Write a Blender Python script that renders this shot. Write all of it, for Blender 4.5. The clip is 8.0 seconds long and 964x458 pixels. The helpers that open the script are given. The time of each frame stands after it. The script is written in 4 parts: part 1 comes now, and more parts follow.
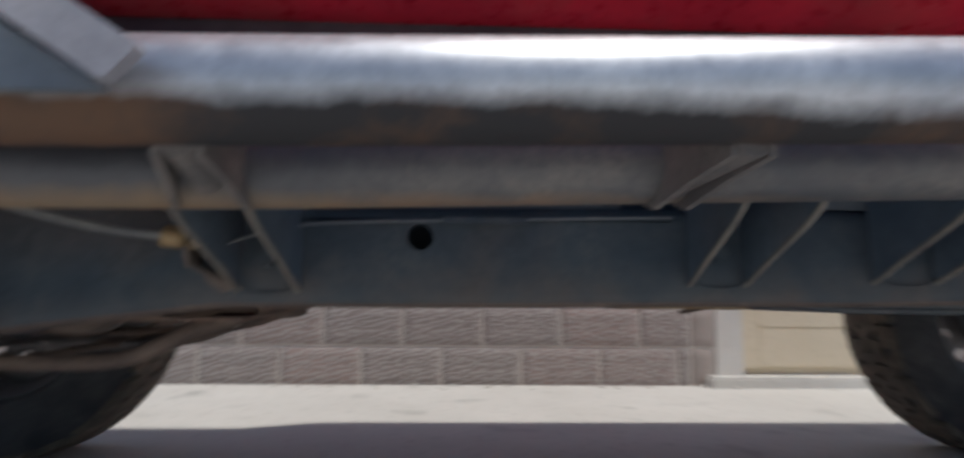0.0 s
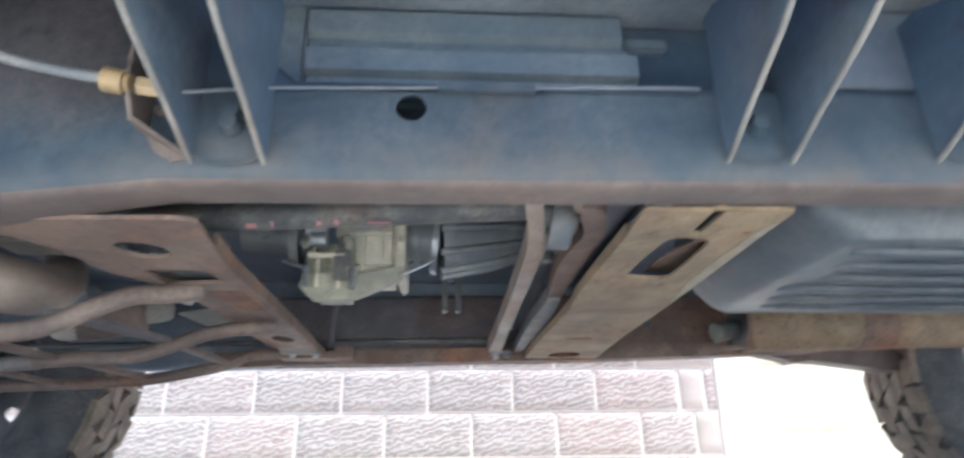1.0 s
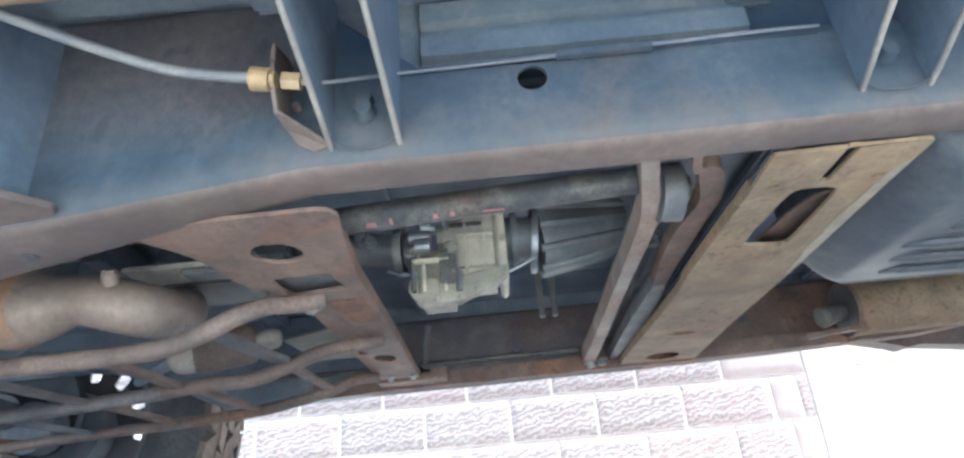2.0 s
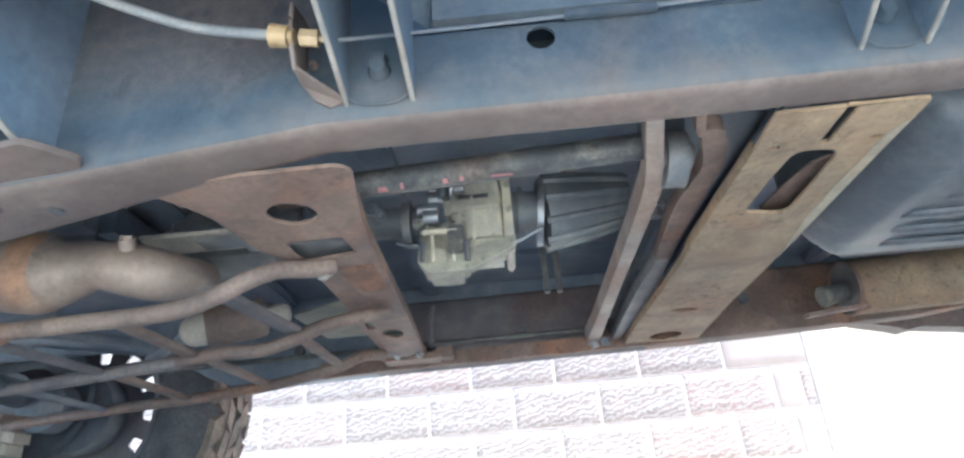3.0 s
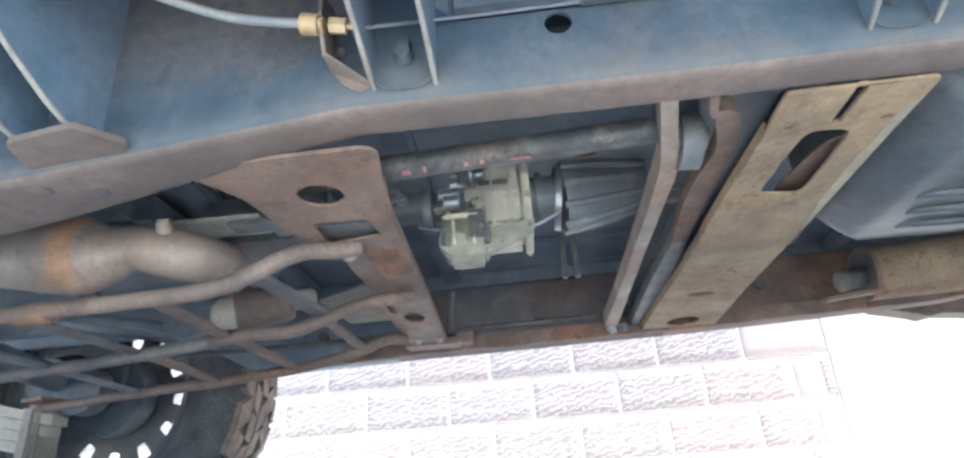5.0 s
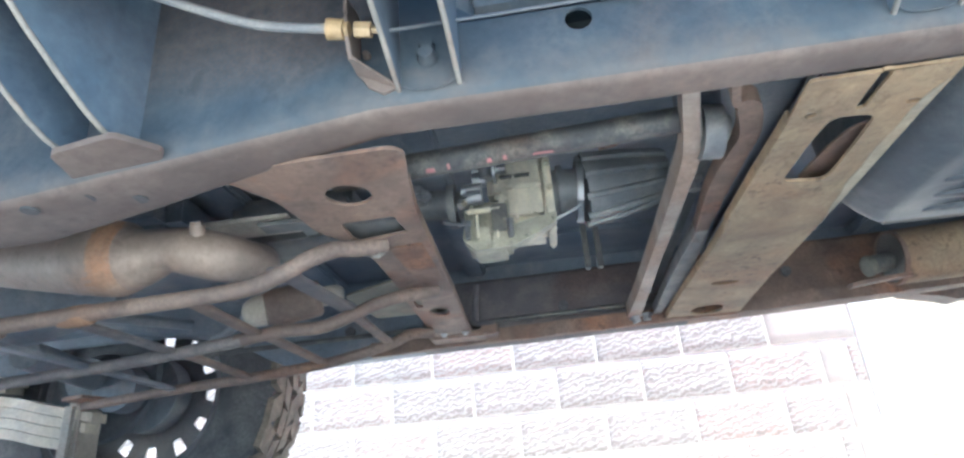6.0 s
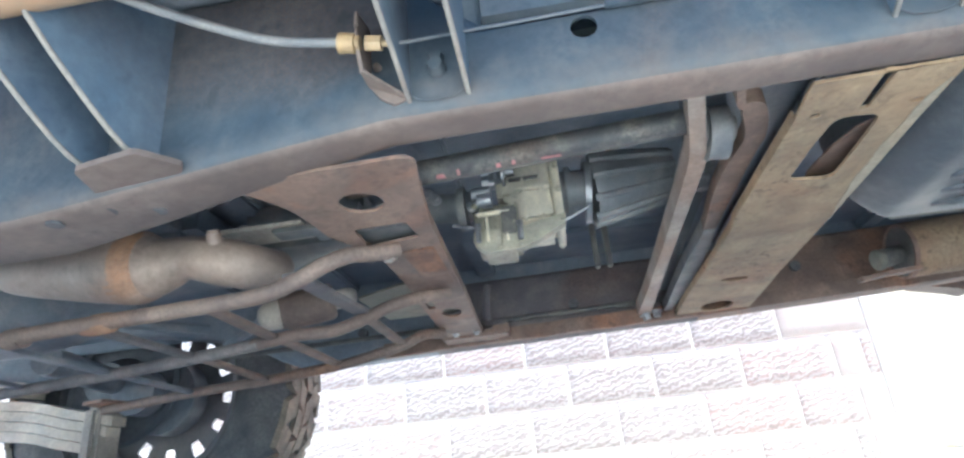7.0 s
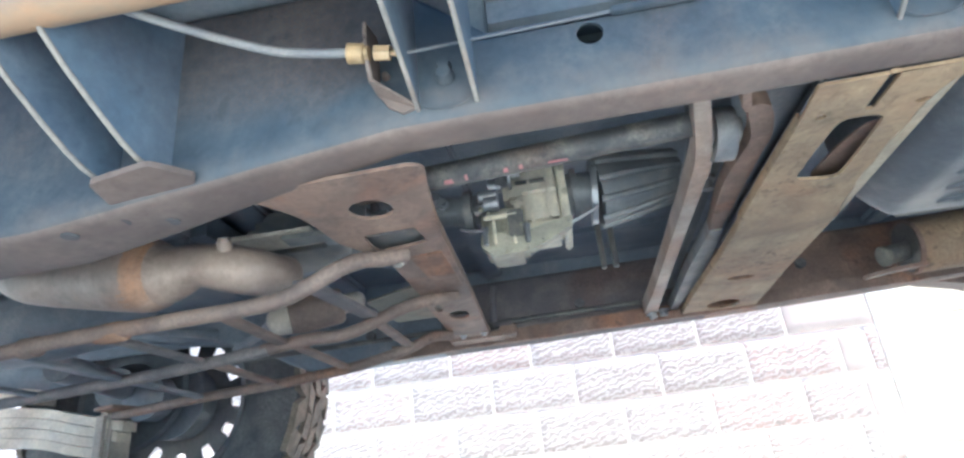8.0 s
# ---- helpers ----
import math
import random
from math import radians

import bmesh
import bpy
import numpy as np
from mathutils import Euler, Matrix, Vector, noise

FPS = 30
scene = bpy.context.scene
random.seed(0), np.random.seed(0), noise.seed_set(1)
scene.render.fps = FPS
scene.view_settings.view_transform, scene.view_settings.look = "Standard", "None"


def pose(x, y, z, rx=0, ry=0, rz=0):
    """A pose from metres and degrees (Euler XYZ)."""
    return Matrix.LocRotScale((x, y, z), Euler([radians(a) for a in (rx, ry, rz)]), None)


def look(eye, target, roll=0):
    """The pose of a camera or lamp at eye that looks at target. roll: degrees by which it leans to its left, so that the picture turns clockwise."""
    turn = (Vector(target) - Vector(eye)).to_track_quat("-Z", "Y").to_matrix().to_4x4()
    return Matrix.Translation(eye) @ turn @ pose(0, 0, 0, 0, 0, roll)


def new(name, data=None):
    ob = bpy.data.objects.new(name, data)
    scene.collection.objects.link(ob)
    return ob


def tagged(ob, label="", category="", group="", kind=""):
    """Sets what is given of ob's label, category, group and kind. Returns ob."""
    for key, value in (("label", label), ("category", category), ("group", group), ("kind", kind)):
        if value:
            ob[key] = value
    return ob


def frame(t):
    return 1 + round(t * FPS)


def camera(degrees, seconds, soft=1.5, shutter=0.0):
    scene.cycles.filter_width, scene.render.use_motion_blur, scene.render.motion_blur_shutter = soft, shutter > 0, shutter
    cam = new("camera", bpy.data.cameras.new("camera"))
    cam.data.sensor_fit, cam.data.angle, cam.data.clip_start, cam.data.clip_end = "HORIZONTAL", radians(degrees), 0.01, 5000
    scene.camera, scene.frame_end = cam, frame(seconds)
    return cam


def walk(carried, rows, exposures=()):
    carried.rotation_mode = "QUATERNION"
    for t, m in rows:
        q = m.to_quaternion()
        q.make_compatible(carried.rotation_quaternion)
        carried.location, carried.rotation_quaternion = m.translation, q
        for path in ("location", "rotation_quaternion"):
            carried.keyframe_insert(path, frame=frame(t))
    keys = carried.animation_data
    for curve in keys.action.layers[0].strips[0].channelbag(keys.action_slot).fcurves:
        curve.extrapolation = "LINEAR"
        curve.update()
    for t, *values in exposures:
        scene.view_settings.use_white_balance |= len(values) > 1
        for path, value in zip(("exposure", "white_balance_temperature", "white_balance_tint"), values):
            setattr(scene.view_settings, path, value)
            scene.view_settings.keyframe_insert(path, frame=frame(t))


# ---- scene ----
cam = camera(76.7, 8.0, soft=2.5, shutter=0.5)
PATH = [
    (0, (0.038, -0.599, 0.44), (0.114, 1.386, 0.668), 0.5),
    (0.1, (0.049, -0.603, 0.416), (0.016, 1.382, 0.657), 2.1),
    (0.2, (0.061, -0.593, 0.372), (0.079, 1.380, 0.690), 2.6),
    (0.3, (0.067, -0.567, 0.342), (0.141, 1.398, 0.707), 2.7),
    (0.4, (0.066, -0.552, 0.317), (0.138, 1.405, 0.721), 3.1),
    (0.5, (0.058, -0.534, 0.293), (0.048, 1.391, 0.836), 3.3),
    (0.6, (0.050, -0.513, 0.274), (0.167, 1.403, 0.838), 1.8),
    (0.7, (0.047, -0.491, 0.251), (0.236, 1.409, 0.847), 1.4),
    (0.8, (0.043, -0.474, 0.242), (0.230, 1.407, 0.892), 1.2),
    (1, (0.029, -0.45, 0.228), (0.152, 1.426, 0.911), -0.7),
    (1.2, (0.005, -0.438, 0.202), (0.106, 1.445, 0.866), -2.5),
    (1.3, (-0.004, -0.432, 0.193), (0.074, 1.447, 0.871), -3.1),
    (1.5, (-0.019, -0.42, 0.184), (0.008, 1.418, 0.972), -4.9),
    (1.7, (-0.032, -0.429, 0.181), (-0.077, 1.380, 1.033), -4.7),
    (2, (-0.046, -0.43, 0.172), (-0.08, 1.399, 0.98), -4.8),
    (3.5, (-0.057, -0.432, 0.115), (-0.122, 1.399, 0.917), -4.1),
    (4, (-0.059, -0.426, 0.108), (-0.183, 1.387, 0.942), -3.2),
    (4.5, (-0.057, -0.438, 0.106), (-0.143, 1.387, 0.917), -4.0),
    (6, (-0.065, -0.462, 0.106), (-0.232, 1.377, 0.874), -4.8),
    (6.5, (-0.065, -0.469, 0.104), (-0.247, 1.372, 0.865), -5.1),
    (7, (-0.065, -0.478, 0.109), (-0.261, 1.361, 0.87), -5.5),
    (7.5, (-0.07, -0.489, 0.11), (-0.302, 1.355, 0.849), -5.8),
    (8, (-0.07, -0.487, 0.114), (-0.276, 1.352, 0.872), -6.2),
]
walk(cam, [(t, look(eye, target, roll)) for t, eye, target, roll in PATH],
     exposures=[(0.0, -0.75, 5850, 9), (0.1, -0.25, 5850, 9), (0.2, 0.2, 5800, 9), (0.4, 0.92, 5600, 8), (0.5, 1.15, 5400, 7), (0.8, 1.55, 5250, 4), (1.0, 1.72, 5330, 3), (1.2, 1.72, 5300, 3), (1.5, 1.85, 5180, 2), (2.0, 2.02, 5150, 1), (3.3, 2.15, 5180, 0), (8.0, 2.18, 5180, 0)])

# ---- world and sun ----
SUN_EL, SUN_AZ = 74.0, 42.0
world = bpy.data.worlds.new("sky")
scene.world = world
world.use_nodes = True
sky = world.node_tree.nodes.new("ShaderNodeTexSky")
sky.sky_type, sky.sun_disc = "NISHITA", False
sky.sun_elevation, sky.sun_rotation = radians(SUN_EL), radians(90 + SUN_AZ)
back = world.node_tree.nodes["Background"]
back.inputs["Strength"].default_value = 0.10
world.node_tree.links.new(sky.outputs[0], back.inputs["Color"])
sun_data = bpy.data.lights.new("sun", "SUN")
sun_data.energy, sun_data.angle, sun_data.color = 3.8, radians(2), (1.0, 0.89, 0.74)
sun = new("sun", sun_data)
se, sa = radians(SUN_EL), radians(SUN_AZ)
sun.matrix_world = look((8 * math.cos(se) * math.sin(sa), -8 * math.cos(se) * math.cos(sa), 8 * math.sin(se)), (0, 0, 0))


# ---- materials ----
def nodes_of(name):
    m = bpy.data.materials.new(name)
    m.use_nodes = True
    nt = m.node_tree
    return m, nt, nt.nodes["Principled BSDF"]


def noise_node(nt, scale, detail=6.0, rough=0.6, coord=None, dist=0.0):
    n = nt.nodes.new("ShaderNodeTexNoise")
    n.inputs["Scale"].default_value, n.inputs["Detail"].default_value = scale, detail
    n.inputs["Roughness"].default_value, n.inputs["Distortion"].default_value = rough, dist
    if coord is not None:
        nt.links.new(coord, n.inputs["Vector"])
    return n.outputs["Fac"]


def ramp(nt, fac, lo, hi):
    r = nt.nodes.new("ShaderNodeMapRange")
    r.inputs["From Min"].default_value, r.inputs["From Max"].default_value = lo, hi
    nt.links.new(fac, r.inputs["Value"])
    return r.outputs["Result"]


def mix(nt, fac, a, b):
    m = nt.nodes.new("ShaderNodeMix")
    m.data_type = "RGBA"
    for sock, v in ((m.inputs["Factor"], fac), (m.inputs["A"], a), (m.inputs["B"], b)):
        if isinstance(v, tuple):
            sock.default_value = (*v, 1.0)
        elif isinstance(v, float):
            sock.default_value = v
        else:
            nt.links.new(v, sock)
    return m.outputs["Result"]


def surface(name, base, dust=(0.30, 0.25, 0.19), rust=(0.16, 0.075, 0.035), dust_amt=0.4, rust_amt=0.2,
            rough=0.6, metal=0.0, scale=14.0, bump=0.25, spec=0.5, caked=None, worn=0.0):
    """Painted, bare or cast metal under dust and rust: grain, patches and streaks at two sizes."""
    m, nt, b = nodes_of(name)
    co = nt.nodes.new("ShaderNodeTexCoord").outputs["Object"]
    big = noise_node(nt, scale, 5, 0.6, co, 0.4)
    fine = noise_node(nt, scale * 11, 6, 0.7, co)
    wide = noise_node(nt, scale * 0.35, 3, 0.5, co, 0.6)
    grain = noise_node(nt, scale * 45, 3, 0.7, co)
    dark = tuple(c * 0.76 for c in base)
    col = mix(nt, ramp(nt, fine, 0.3, 0.7), dark, base)
    dmask = nt.nodes.new("ShaderNodeMath")
    dmask.operation = "MULTIPLY"
    nt.links.new(ramp(nt, big, 0.62 - 0.45 * dust_amt, 0.95 - 0.35 * dust_amt), dmask.inputs[0])
    nt.links.new(ramp(nt, fine, 0.25, 0.65), dmask.inputs[1])
    col = mix(nt, dmask.outputs[0], col, dust)
    rmask = nt.nodes.new("ShaderNodeMath")
    rmask.operation = "MULTIPLY"
    nt.links.new(ramp(nt, wide, 0.70 - 0.4 * rust_amt, 0.88 - 0.4 * rust_amt), rmask.inputs[0])
    nt.links.new(ramp(nt, grain, 0.25, 0.6), rmask.inputs[1])
    rust2 = mix(nt, ramp(nt, fine, 0.35, 0.65), tuple(c * 0.6 for c in rust), rust)
    col = mix(nt, rmask.outputs[0], col, rust2)
    # chipped and greasy spots, clustered by the wide noise
    pits = nt.nodes.new("ShaderNodeMath")
    pits.operation = "MULTIPLY"
    nt.links.new(ramp(nt, noise_node(nt, scale * 4.5, 4, 0.6, co, 0.3), 0.56, 0.66), pits.inputs[0])
    nt.links.new(ramp(nt, wide, 0.38, 0.62), pits.inputs[1])
    thinned = nt.nodes.new("ShaderNodeMath")
    thinned.operation = "MULTIPLY"
    nt.links.new(pits.outputs[0], thinned.inputs[0])
    thinned.inputs[1].default_value = worn
    col = mix(nt, thinned.outputs[0], col, tuple(c * 0.42 for c in base))
    broad = nt.nodes.new("ShaderNodeMix")
    broad.data_type, broad.blend_type = "RGBA", "MULTIPLY"
    broad.inputs["Factor"].default_value = 1.0
    nt.links.new(col, broad.inputs["A"])
    nt.links.new(mix(nt, ramp(nt, noise_node(nt, scale * 0.7, 2, 0.5, co, 0.8), 0.35, 0.65), (0.78, 0.79, 0.82), (1.14, 1.12, 1.09)), broad.inputs["B"])
    col = broad.outputs["Result"]
    rr = nt.nodes.new("ShaderNodeMapRange")
    rr.inputs["To Min"].default_value, rr.inputs["To Max"].default_value = max(0.1, rough - 0.12), min(1.0, rough + 0.15)
    nt.links.new(fine, rr.inputs["Value"])
    shine = rr.outputs["Result"]
    b.inputs["Metallic"].default_value = metal
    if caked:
        # dried mud, and on the outer tube painted shade, up to a ragged edge: height, depth of the edge, two colours,
        # cover, and how far the edge drops from x1 to x0
        level, ragged, mud_shade_a, mud_b, cover, x0, x1, drop = (*caked, 1.0, -9.0, -8.0, 0.0)[:8] if len(caked) == 4 else caked
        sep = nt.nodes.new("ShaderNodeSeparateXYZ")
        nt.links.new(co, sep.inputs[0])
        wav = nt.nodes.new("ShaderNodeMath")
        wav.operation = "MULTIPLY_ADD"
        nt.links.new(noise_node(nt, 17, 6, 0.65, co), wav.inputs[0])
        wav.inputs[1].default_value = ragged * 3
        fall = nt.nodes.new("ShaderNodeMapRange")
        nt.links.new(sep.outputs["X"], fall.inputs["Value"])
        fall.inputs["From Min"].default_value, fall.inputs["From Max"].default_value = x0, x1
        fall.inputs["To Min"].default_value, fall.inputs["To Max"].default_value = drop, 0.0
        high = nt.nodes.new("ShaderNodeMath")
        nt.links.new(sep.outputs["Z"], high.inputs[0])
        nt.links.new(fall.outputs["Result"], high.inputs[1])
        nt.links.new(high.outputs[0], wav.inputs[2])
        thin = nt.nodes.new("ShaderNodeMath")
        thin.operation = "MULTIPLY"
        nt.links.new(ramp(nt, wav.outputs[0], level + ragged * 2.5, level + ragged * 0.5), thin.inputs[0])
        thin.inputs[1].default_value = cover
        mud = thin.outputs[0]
        col = mix(nt, mud, col, mix(nt, ramp(nt, big, 0.42, 0.6), mud_shade_a, mud_b))
        dull = nt.nodes.new("ShaderNodeMix")
        nt.links.new(mud, dull.inputs["Factor"])
        nt.links.new(shine, dull.inputs["A"])
        dull.inputs["B"].default_value = 0.8
        shine = dull.outputs["Result"]
        met = nt.nodes.new("ShaderNodeMapRange")
        nt.links.new(mud, met.inputs["Value"])
        met.inputs["To Min"].default_value, met.inputs["To Max"].default_value = metal, 0.0
        nt.links.new(met.outputs["Result"], b.inputs["Metallic"])
    nt.links.new(col, b.inputs["Base Color"])
    nt.links.new(shine, b.inputs["Roughness"])
    b.inputs["Specular IOR Level"].default_value = spec
    bp = nt.nodes.new("ShaderNodeBump")
    bp.inputs["Strength"].default_value, bp.inputs["Distance"].default_value = bump, 0.004
    hsum = nt.nodes.new("ShaderNodeMath")
    nt.links.new(big, hsum.inputs[0])
    nt.links.new(fine, hsum.inputs[1])
    nt.links.new(hsum.outputs[0], bp.inputs["Height"])
    nt.links.new(bp.outputs["Normal"], b.inputs["Normal"])
    return m


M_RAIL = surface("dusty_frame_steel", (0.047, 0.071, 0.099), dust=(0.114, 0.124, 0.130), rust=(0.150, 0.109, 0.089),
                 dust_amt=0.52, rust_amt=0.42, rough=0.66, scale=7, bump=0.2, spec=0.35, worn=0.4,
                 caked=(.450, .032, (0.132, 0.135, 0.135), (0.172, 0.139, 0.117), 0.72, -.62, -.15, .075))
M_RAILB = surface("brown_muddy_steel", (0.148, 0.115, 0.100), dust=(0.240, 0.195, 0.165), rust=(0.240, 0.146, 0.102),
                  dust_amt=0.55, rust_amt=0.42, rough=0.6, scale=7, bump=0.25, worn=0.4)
M_UNDER = surface("underbody_coating", (0.192, 0.226, 0.268), dust=(0.315, 0.305, 0.285), dust_amt=0.4, rust_amt=0.1, rough=0.5, scale=9)
M_FAR = surface("dark_rusted_steel", (0.152, 0.141, 0.145), dust=(0.300, 0.250, 0.212), rust=(0.190, 0.127, 0.106),
                dust_amt=0.35, rust_amt=0.45, rough=0.75, scale=12)
M_TAN = surface("tan_dusty_steel", (0.295, 0.205, 0.125), dust=(0.455, 0.360, 0.220), rust=(0.365, 0.192, 0.104),
                dust_amt=0.55, rust_amt=0.44, rough=0.68, scale=13, bump=0.5, worn=1.0)
M_CROSS = surface("brown_rusted_steel", (0.200, 0.138, 0.106), dust=(0.350, 0.250, 0.188), rust=(0.363, 0.156, 0.075),
                  dust_amt=0.5, rust_amt=0.45, rough=0.65, scale=13, bump=0.35, worn=0.6)
M_ROD = surface("rusted_guard_tube", (0.205, 0.155, 0.128), dust=(0.36, 0.275, 0.215), rust=(0.34, 0.19, 0.11),
                dust_amt=0.5, rust_amt=0.48, rough=0.7, scale=14, worn=0.6)
M_EXH = surface("heat_stained_exhaust", (0.325, 0.262, 0.218), dust=(0.45, 0.36, 0.29), rust=(0.38, 0.20, 0.11),
                dust_amt=0.55, rust_amt=0.3, rough=0.5, metal=0.15, scale=9, worn=0.4)
M_CAST = surface("cast_aluminium", (0.70, 0.655, 0.525), dust=(0.78, 0.72, 0.56), rust=(0.12, 0.10, 0.075),
                 dust_amt=0.5, rust_amt=0.3, rough=0.5, metal=0.1, scale=22, worn=0.6)
M_GREY = surface("greasy_grey_casting", (0.218, 0.230, 0.236), dust=(0.310, 0.287, 0.230), dust_amt=0.35, rust_amt=0.1, rough=0.5, metal=0.2, scale=20)
M_STEEL = surface("bright_bare_steel", (0.42, 0.43, 0.44), dust=(0.40, 0.37, 0.32), dust_amt=0.3, rust_amt=0.1, rough=0.35, metal=0.7, scale=20)
# Sky sheen painted into the pale top, shade into the dark lower coat.
M_TUBE = surface("sheen_shade_step_tube", (0.76, 0.80, 0.86), dust=(0.56, 0.59, 0.63), rust=(0.30, 0.15, 0.07),
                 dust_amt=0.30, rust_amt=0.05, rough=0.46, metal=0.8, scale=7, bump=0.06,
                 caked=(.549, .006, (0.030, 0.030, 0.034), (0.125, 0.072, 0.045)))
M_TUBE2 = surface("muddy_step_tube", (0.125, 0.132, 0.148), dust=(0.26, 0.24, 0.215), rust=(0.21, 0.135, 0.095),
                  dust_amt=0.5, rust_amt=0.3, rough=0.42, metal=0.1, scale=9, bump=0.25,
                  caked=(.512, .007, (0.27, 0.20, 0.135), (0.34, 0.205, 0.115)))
M_ARM = surface("mud_caked_arm_steel", (0.175, 0.165, 0.165), dust=(0.31, 0.275, 0.25), rust=(0.24, 0.165, 0.13), dust_amt=0.55, rust_amt=0.35, rough=0.7, scale=16, bump=0.4, worn=0.6)
M_TANK = surface("black_tank_shell", (0.108, 0.128, 0.146), dust=(0.262, 0.258, 0.246), dust_amt=0.48, rust_amt=0.05, rough=0.42, scale=6)
M_RED = surface("red_body_paint", (0.62, 0.022, 0.05), dust=(0.36, 0.12, 0.10), dust_amt=0.3, rust_amt=0.02, rough=0.28, scale=6, bump=0.05)
M_RUBBER = surface("black_tyre_rubber", (0.085, 0.089, 0.094), dust=(0.22, 0.213, 0.205), dust_amt=0.5, rust_amt=0.0, rough=0.8, scale=14)
M_TREAD = surface("dusty_tread_rubber", (0.17, 0.145, 0.115), dust=(0.36, 0.30, 0.23), dust_amt=0.6, rust_amt=0.0, rough=0.9, scale=20)
M_RIM = surface("grey_painted_rim", (0.26, 0.26, 0.27), dust=(0.32, 0.29, 0.25), dust_amt=0.4, rust_amt=0.15, rough=0.5, metal=0.3, scale=12)
M_BRASS = surface("yellow_brass", (0.44, 0.315, 0.165), dust=(0.44, 0.35, 0.24), dust_amt=0.5, rust_amt=0.05, rough=0.5, metal=0.25, scale=40)
M_LINE = surface("grey_hose", (0.205, 0.21, 0.215), dust=(0.31, 0.285, 0.24), dust_amt=0.4, rust_amt=0.0, rough=0.55, scale=30)
M_LILAC = surface("pale_lilac_paint", (0.42, 0.42, 0.47), dust=(0.40, 0.37, 0.34), dust_amt=0.3, rust_amt=0.05, rough=0.4, scale=9, bump=0.1)
M_PANEL = surface("grey_pressed_sheet", (0.138, 0.168, 0.190), dust=(0.215, 0.222, 0.218), rust=(0.2, 0.12, 0.09), dust_amt=0.5, rust_amt=0.3, rough=0.4, scale=8, bump=0.2)
M_STRAP = surface("pale_brown_steel", (0.37, 0.305, 0.255), dust=(0.52, 0.45, 0.385), rust=(0.35, 0.205, 0.13), dust_amt=0.55, rust_amt=0.5, rough=0.6, scale=11, bump=0.3)
M_BAND = surface("orange_heat_rust", (0.31, 0.175, 0.10), dust=(0.34, 0.24, 0.17), rust=(0.37, 0.17, 0.08), dust_amt=0.6, rust_amt=0.5, rough=0.75, scale=18)
M_OIL = surface("oily_black_iron", (0.195, 0.222, 0.252), dust=(0.34, 0.308, 0.286), dust_amt=0.4, rust_amt=0.12, rough=0.45, scale=14)
M_SHAFT = surface("dusty_dark_shaft", (0.115, 0.118, 0.118), dust=(0.27, 0.25, 0.20), rust=(0.16, 0.10, 0.07), dust_amt=0.5, rust_amt=0.25, rough=0.45, metal=0.2, scale=15)
M_PROP = surface("dust_speckled_shaft", (0.105, 0.108, 0.110), dust=(0.40, 0.37, 0.30), rust=(0.20, 0.13, 0.09), dust_amt=0.42, rust_amt=0.3, rough=0.5, metal=0.15, scale=24, bump=0.4, worn=0.6)
M_PATCH = surface("rust_blooming_steel", (0.195, 0.128, 0.098), dust=(0.34, 0.24, 0.175), rust=(0.385, 0.175, 0.088), dust_amt=0.5, rust_amt=0.62, rough=0.75, scale=24, bump=0.45, worn=0.9)
M_HEAT = surface("heat_blued_weld", (0.34, 0.245, 0.185), dust=(0.44, 0.34, 0.26), rust=(0.44, 0.22, 0.105), dust_amt=0.4, rust_amt=0.62, rough=0.6, scale=13)
M_LIP = surface("worn_pale_edge", (0.235, 0.22, 0.20), dust=(0.34, 0.31, 0.27), rust=(0.28, 0.18, 0.12), dust_amt=0.5, rust_amt=0.35, rough=0.55, scale=20)
M_DUST = surface("pale_dust_crust", (0.46, 0.42, 0.35), dust=(0.60, 0.56, 0.48), rust=(0.36, 0.25, 0.17), dust_amt=0.6, rust_amt=0.25, rough=0.85, scale=12)
M_FIN = surface("blue_grey_bracket_steel", (0.092, 0.135, 0.190), dust=(0.180, 0.205, 0.232), rust=(0.20, 0.155, 0.13), dust_amt=0.45, rust_amt=0.38, rough=0.6, scale=8, bump=0.22, worn=0.4)
M_STREAK = surface("pale_olive_coat", (0.38, 0.33, 0.245), dust=(0.46, 0.415, 0.32), rust=(0.33, 0.24, 0.16), dust_amt=0.55, rust_amt=0.4, rough=0.85, scale=18)
M_OLIVE = surface("olive_dusty_sheet", (0.20, 0.195, 0.155), dust=(0.31, 0.29, 0.23), rust=(0.26, 0.17, 0.11), dust_amt=0.5, rust_amt=0.3, rough=0.75, scale=13)
M_SILL = surface("shaded_maroon_sill", (0.060, 0.026, 0.032), dust=(0.13, 0.10, 0.10), dust_amt=0.4, rust_amt=0.1, rough=0.5, scale=9)
# Paler than its dust: sunlit brightness is put into this base colour.
M_PALE = surface("sunlit_beige_dust", (0.72, 0.66, 0.53), dust=(0.80, 0.76, 0.66), rust=(0.50, 0.42, 0.31), dust_amt=0.6, rust_amt=0.32, rough=0.85, scale=13, worn=0.25)
M_COVER = surface("olive_stained_casting", (0.40, 0.385, 0.30), dust=(0.52, 0.48, 0.37), rust=(0.13, 0.11, 0.08), dust_amt=0.5, rust_amt=0.35, rough=0.55, metal=0.2, scale=26, worn=0.6)
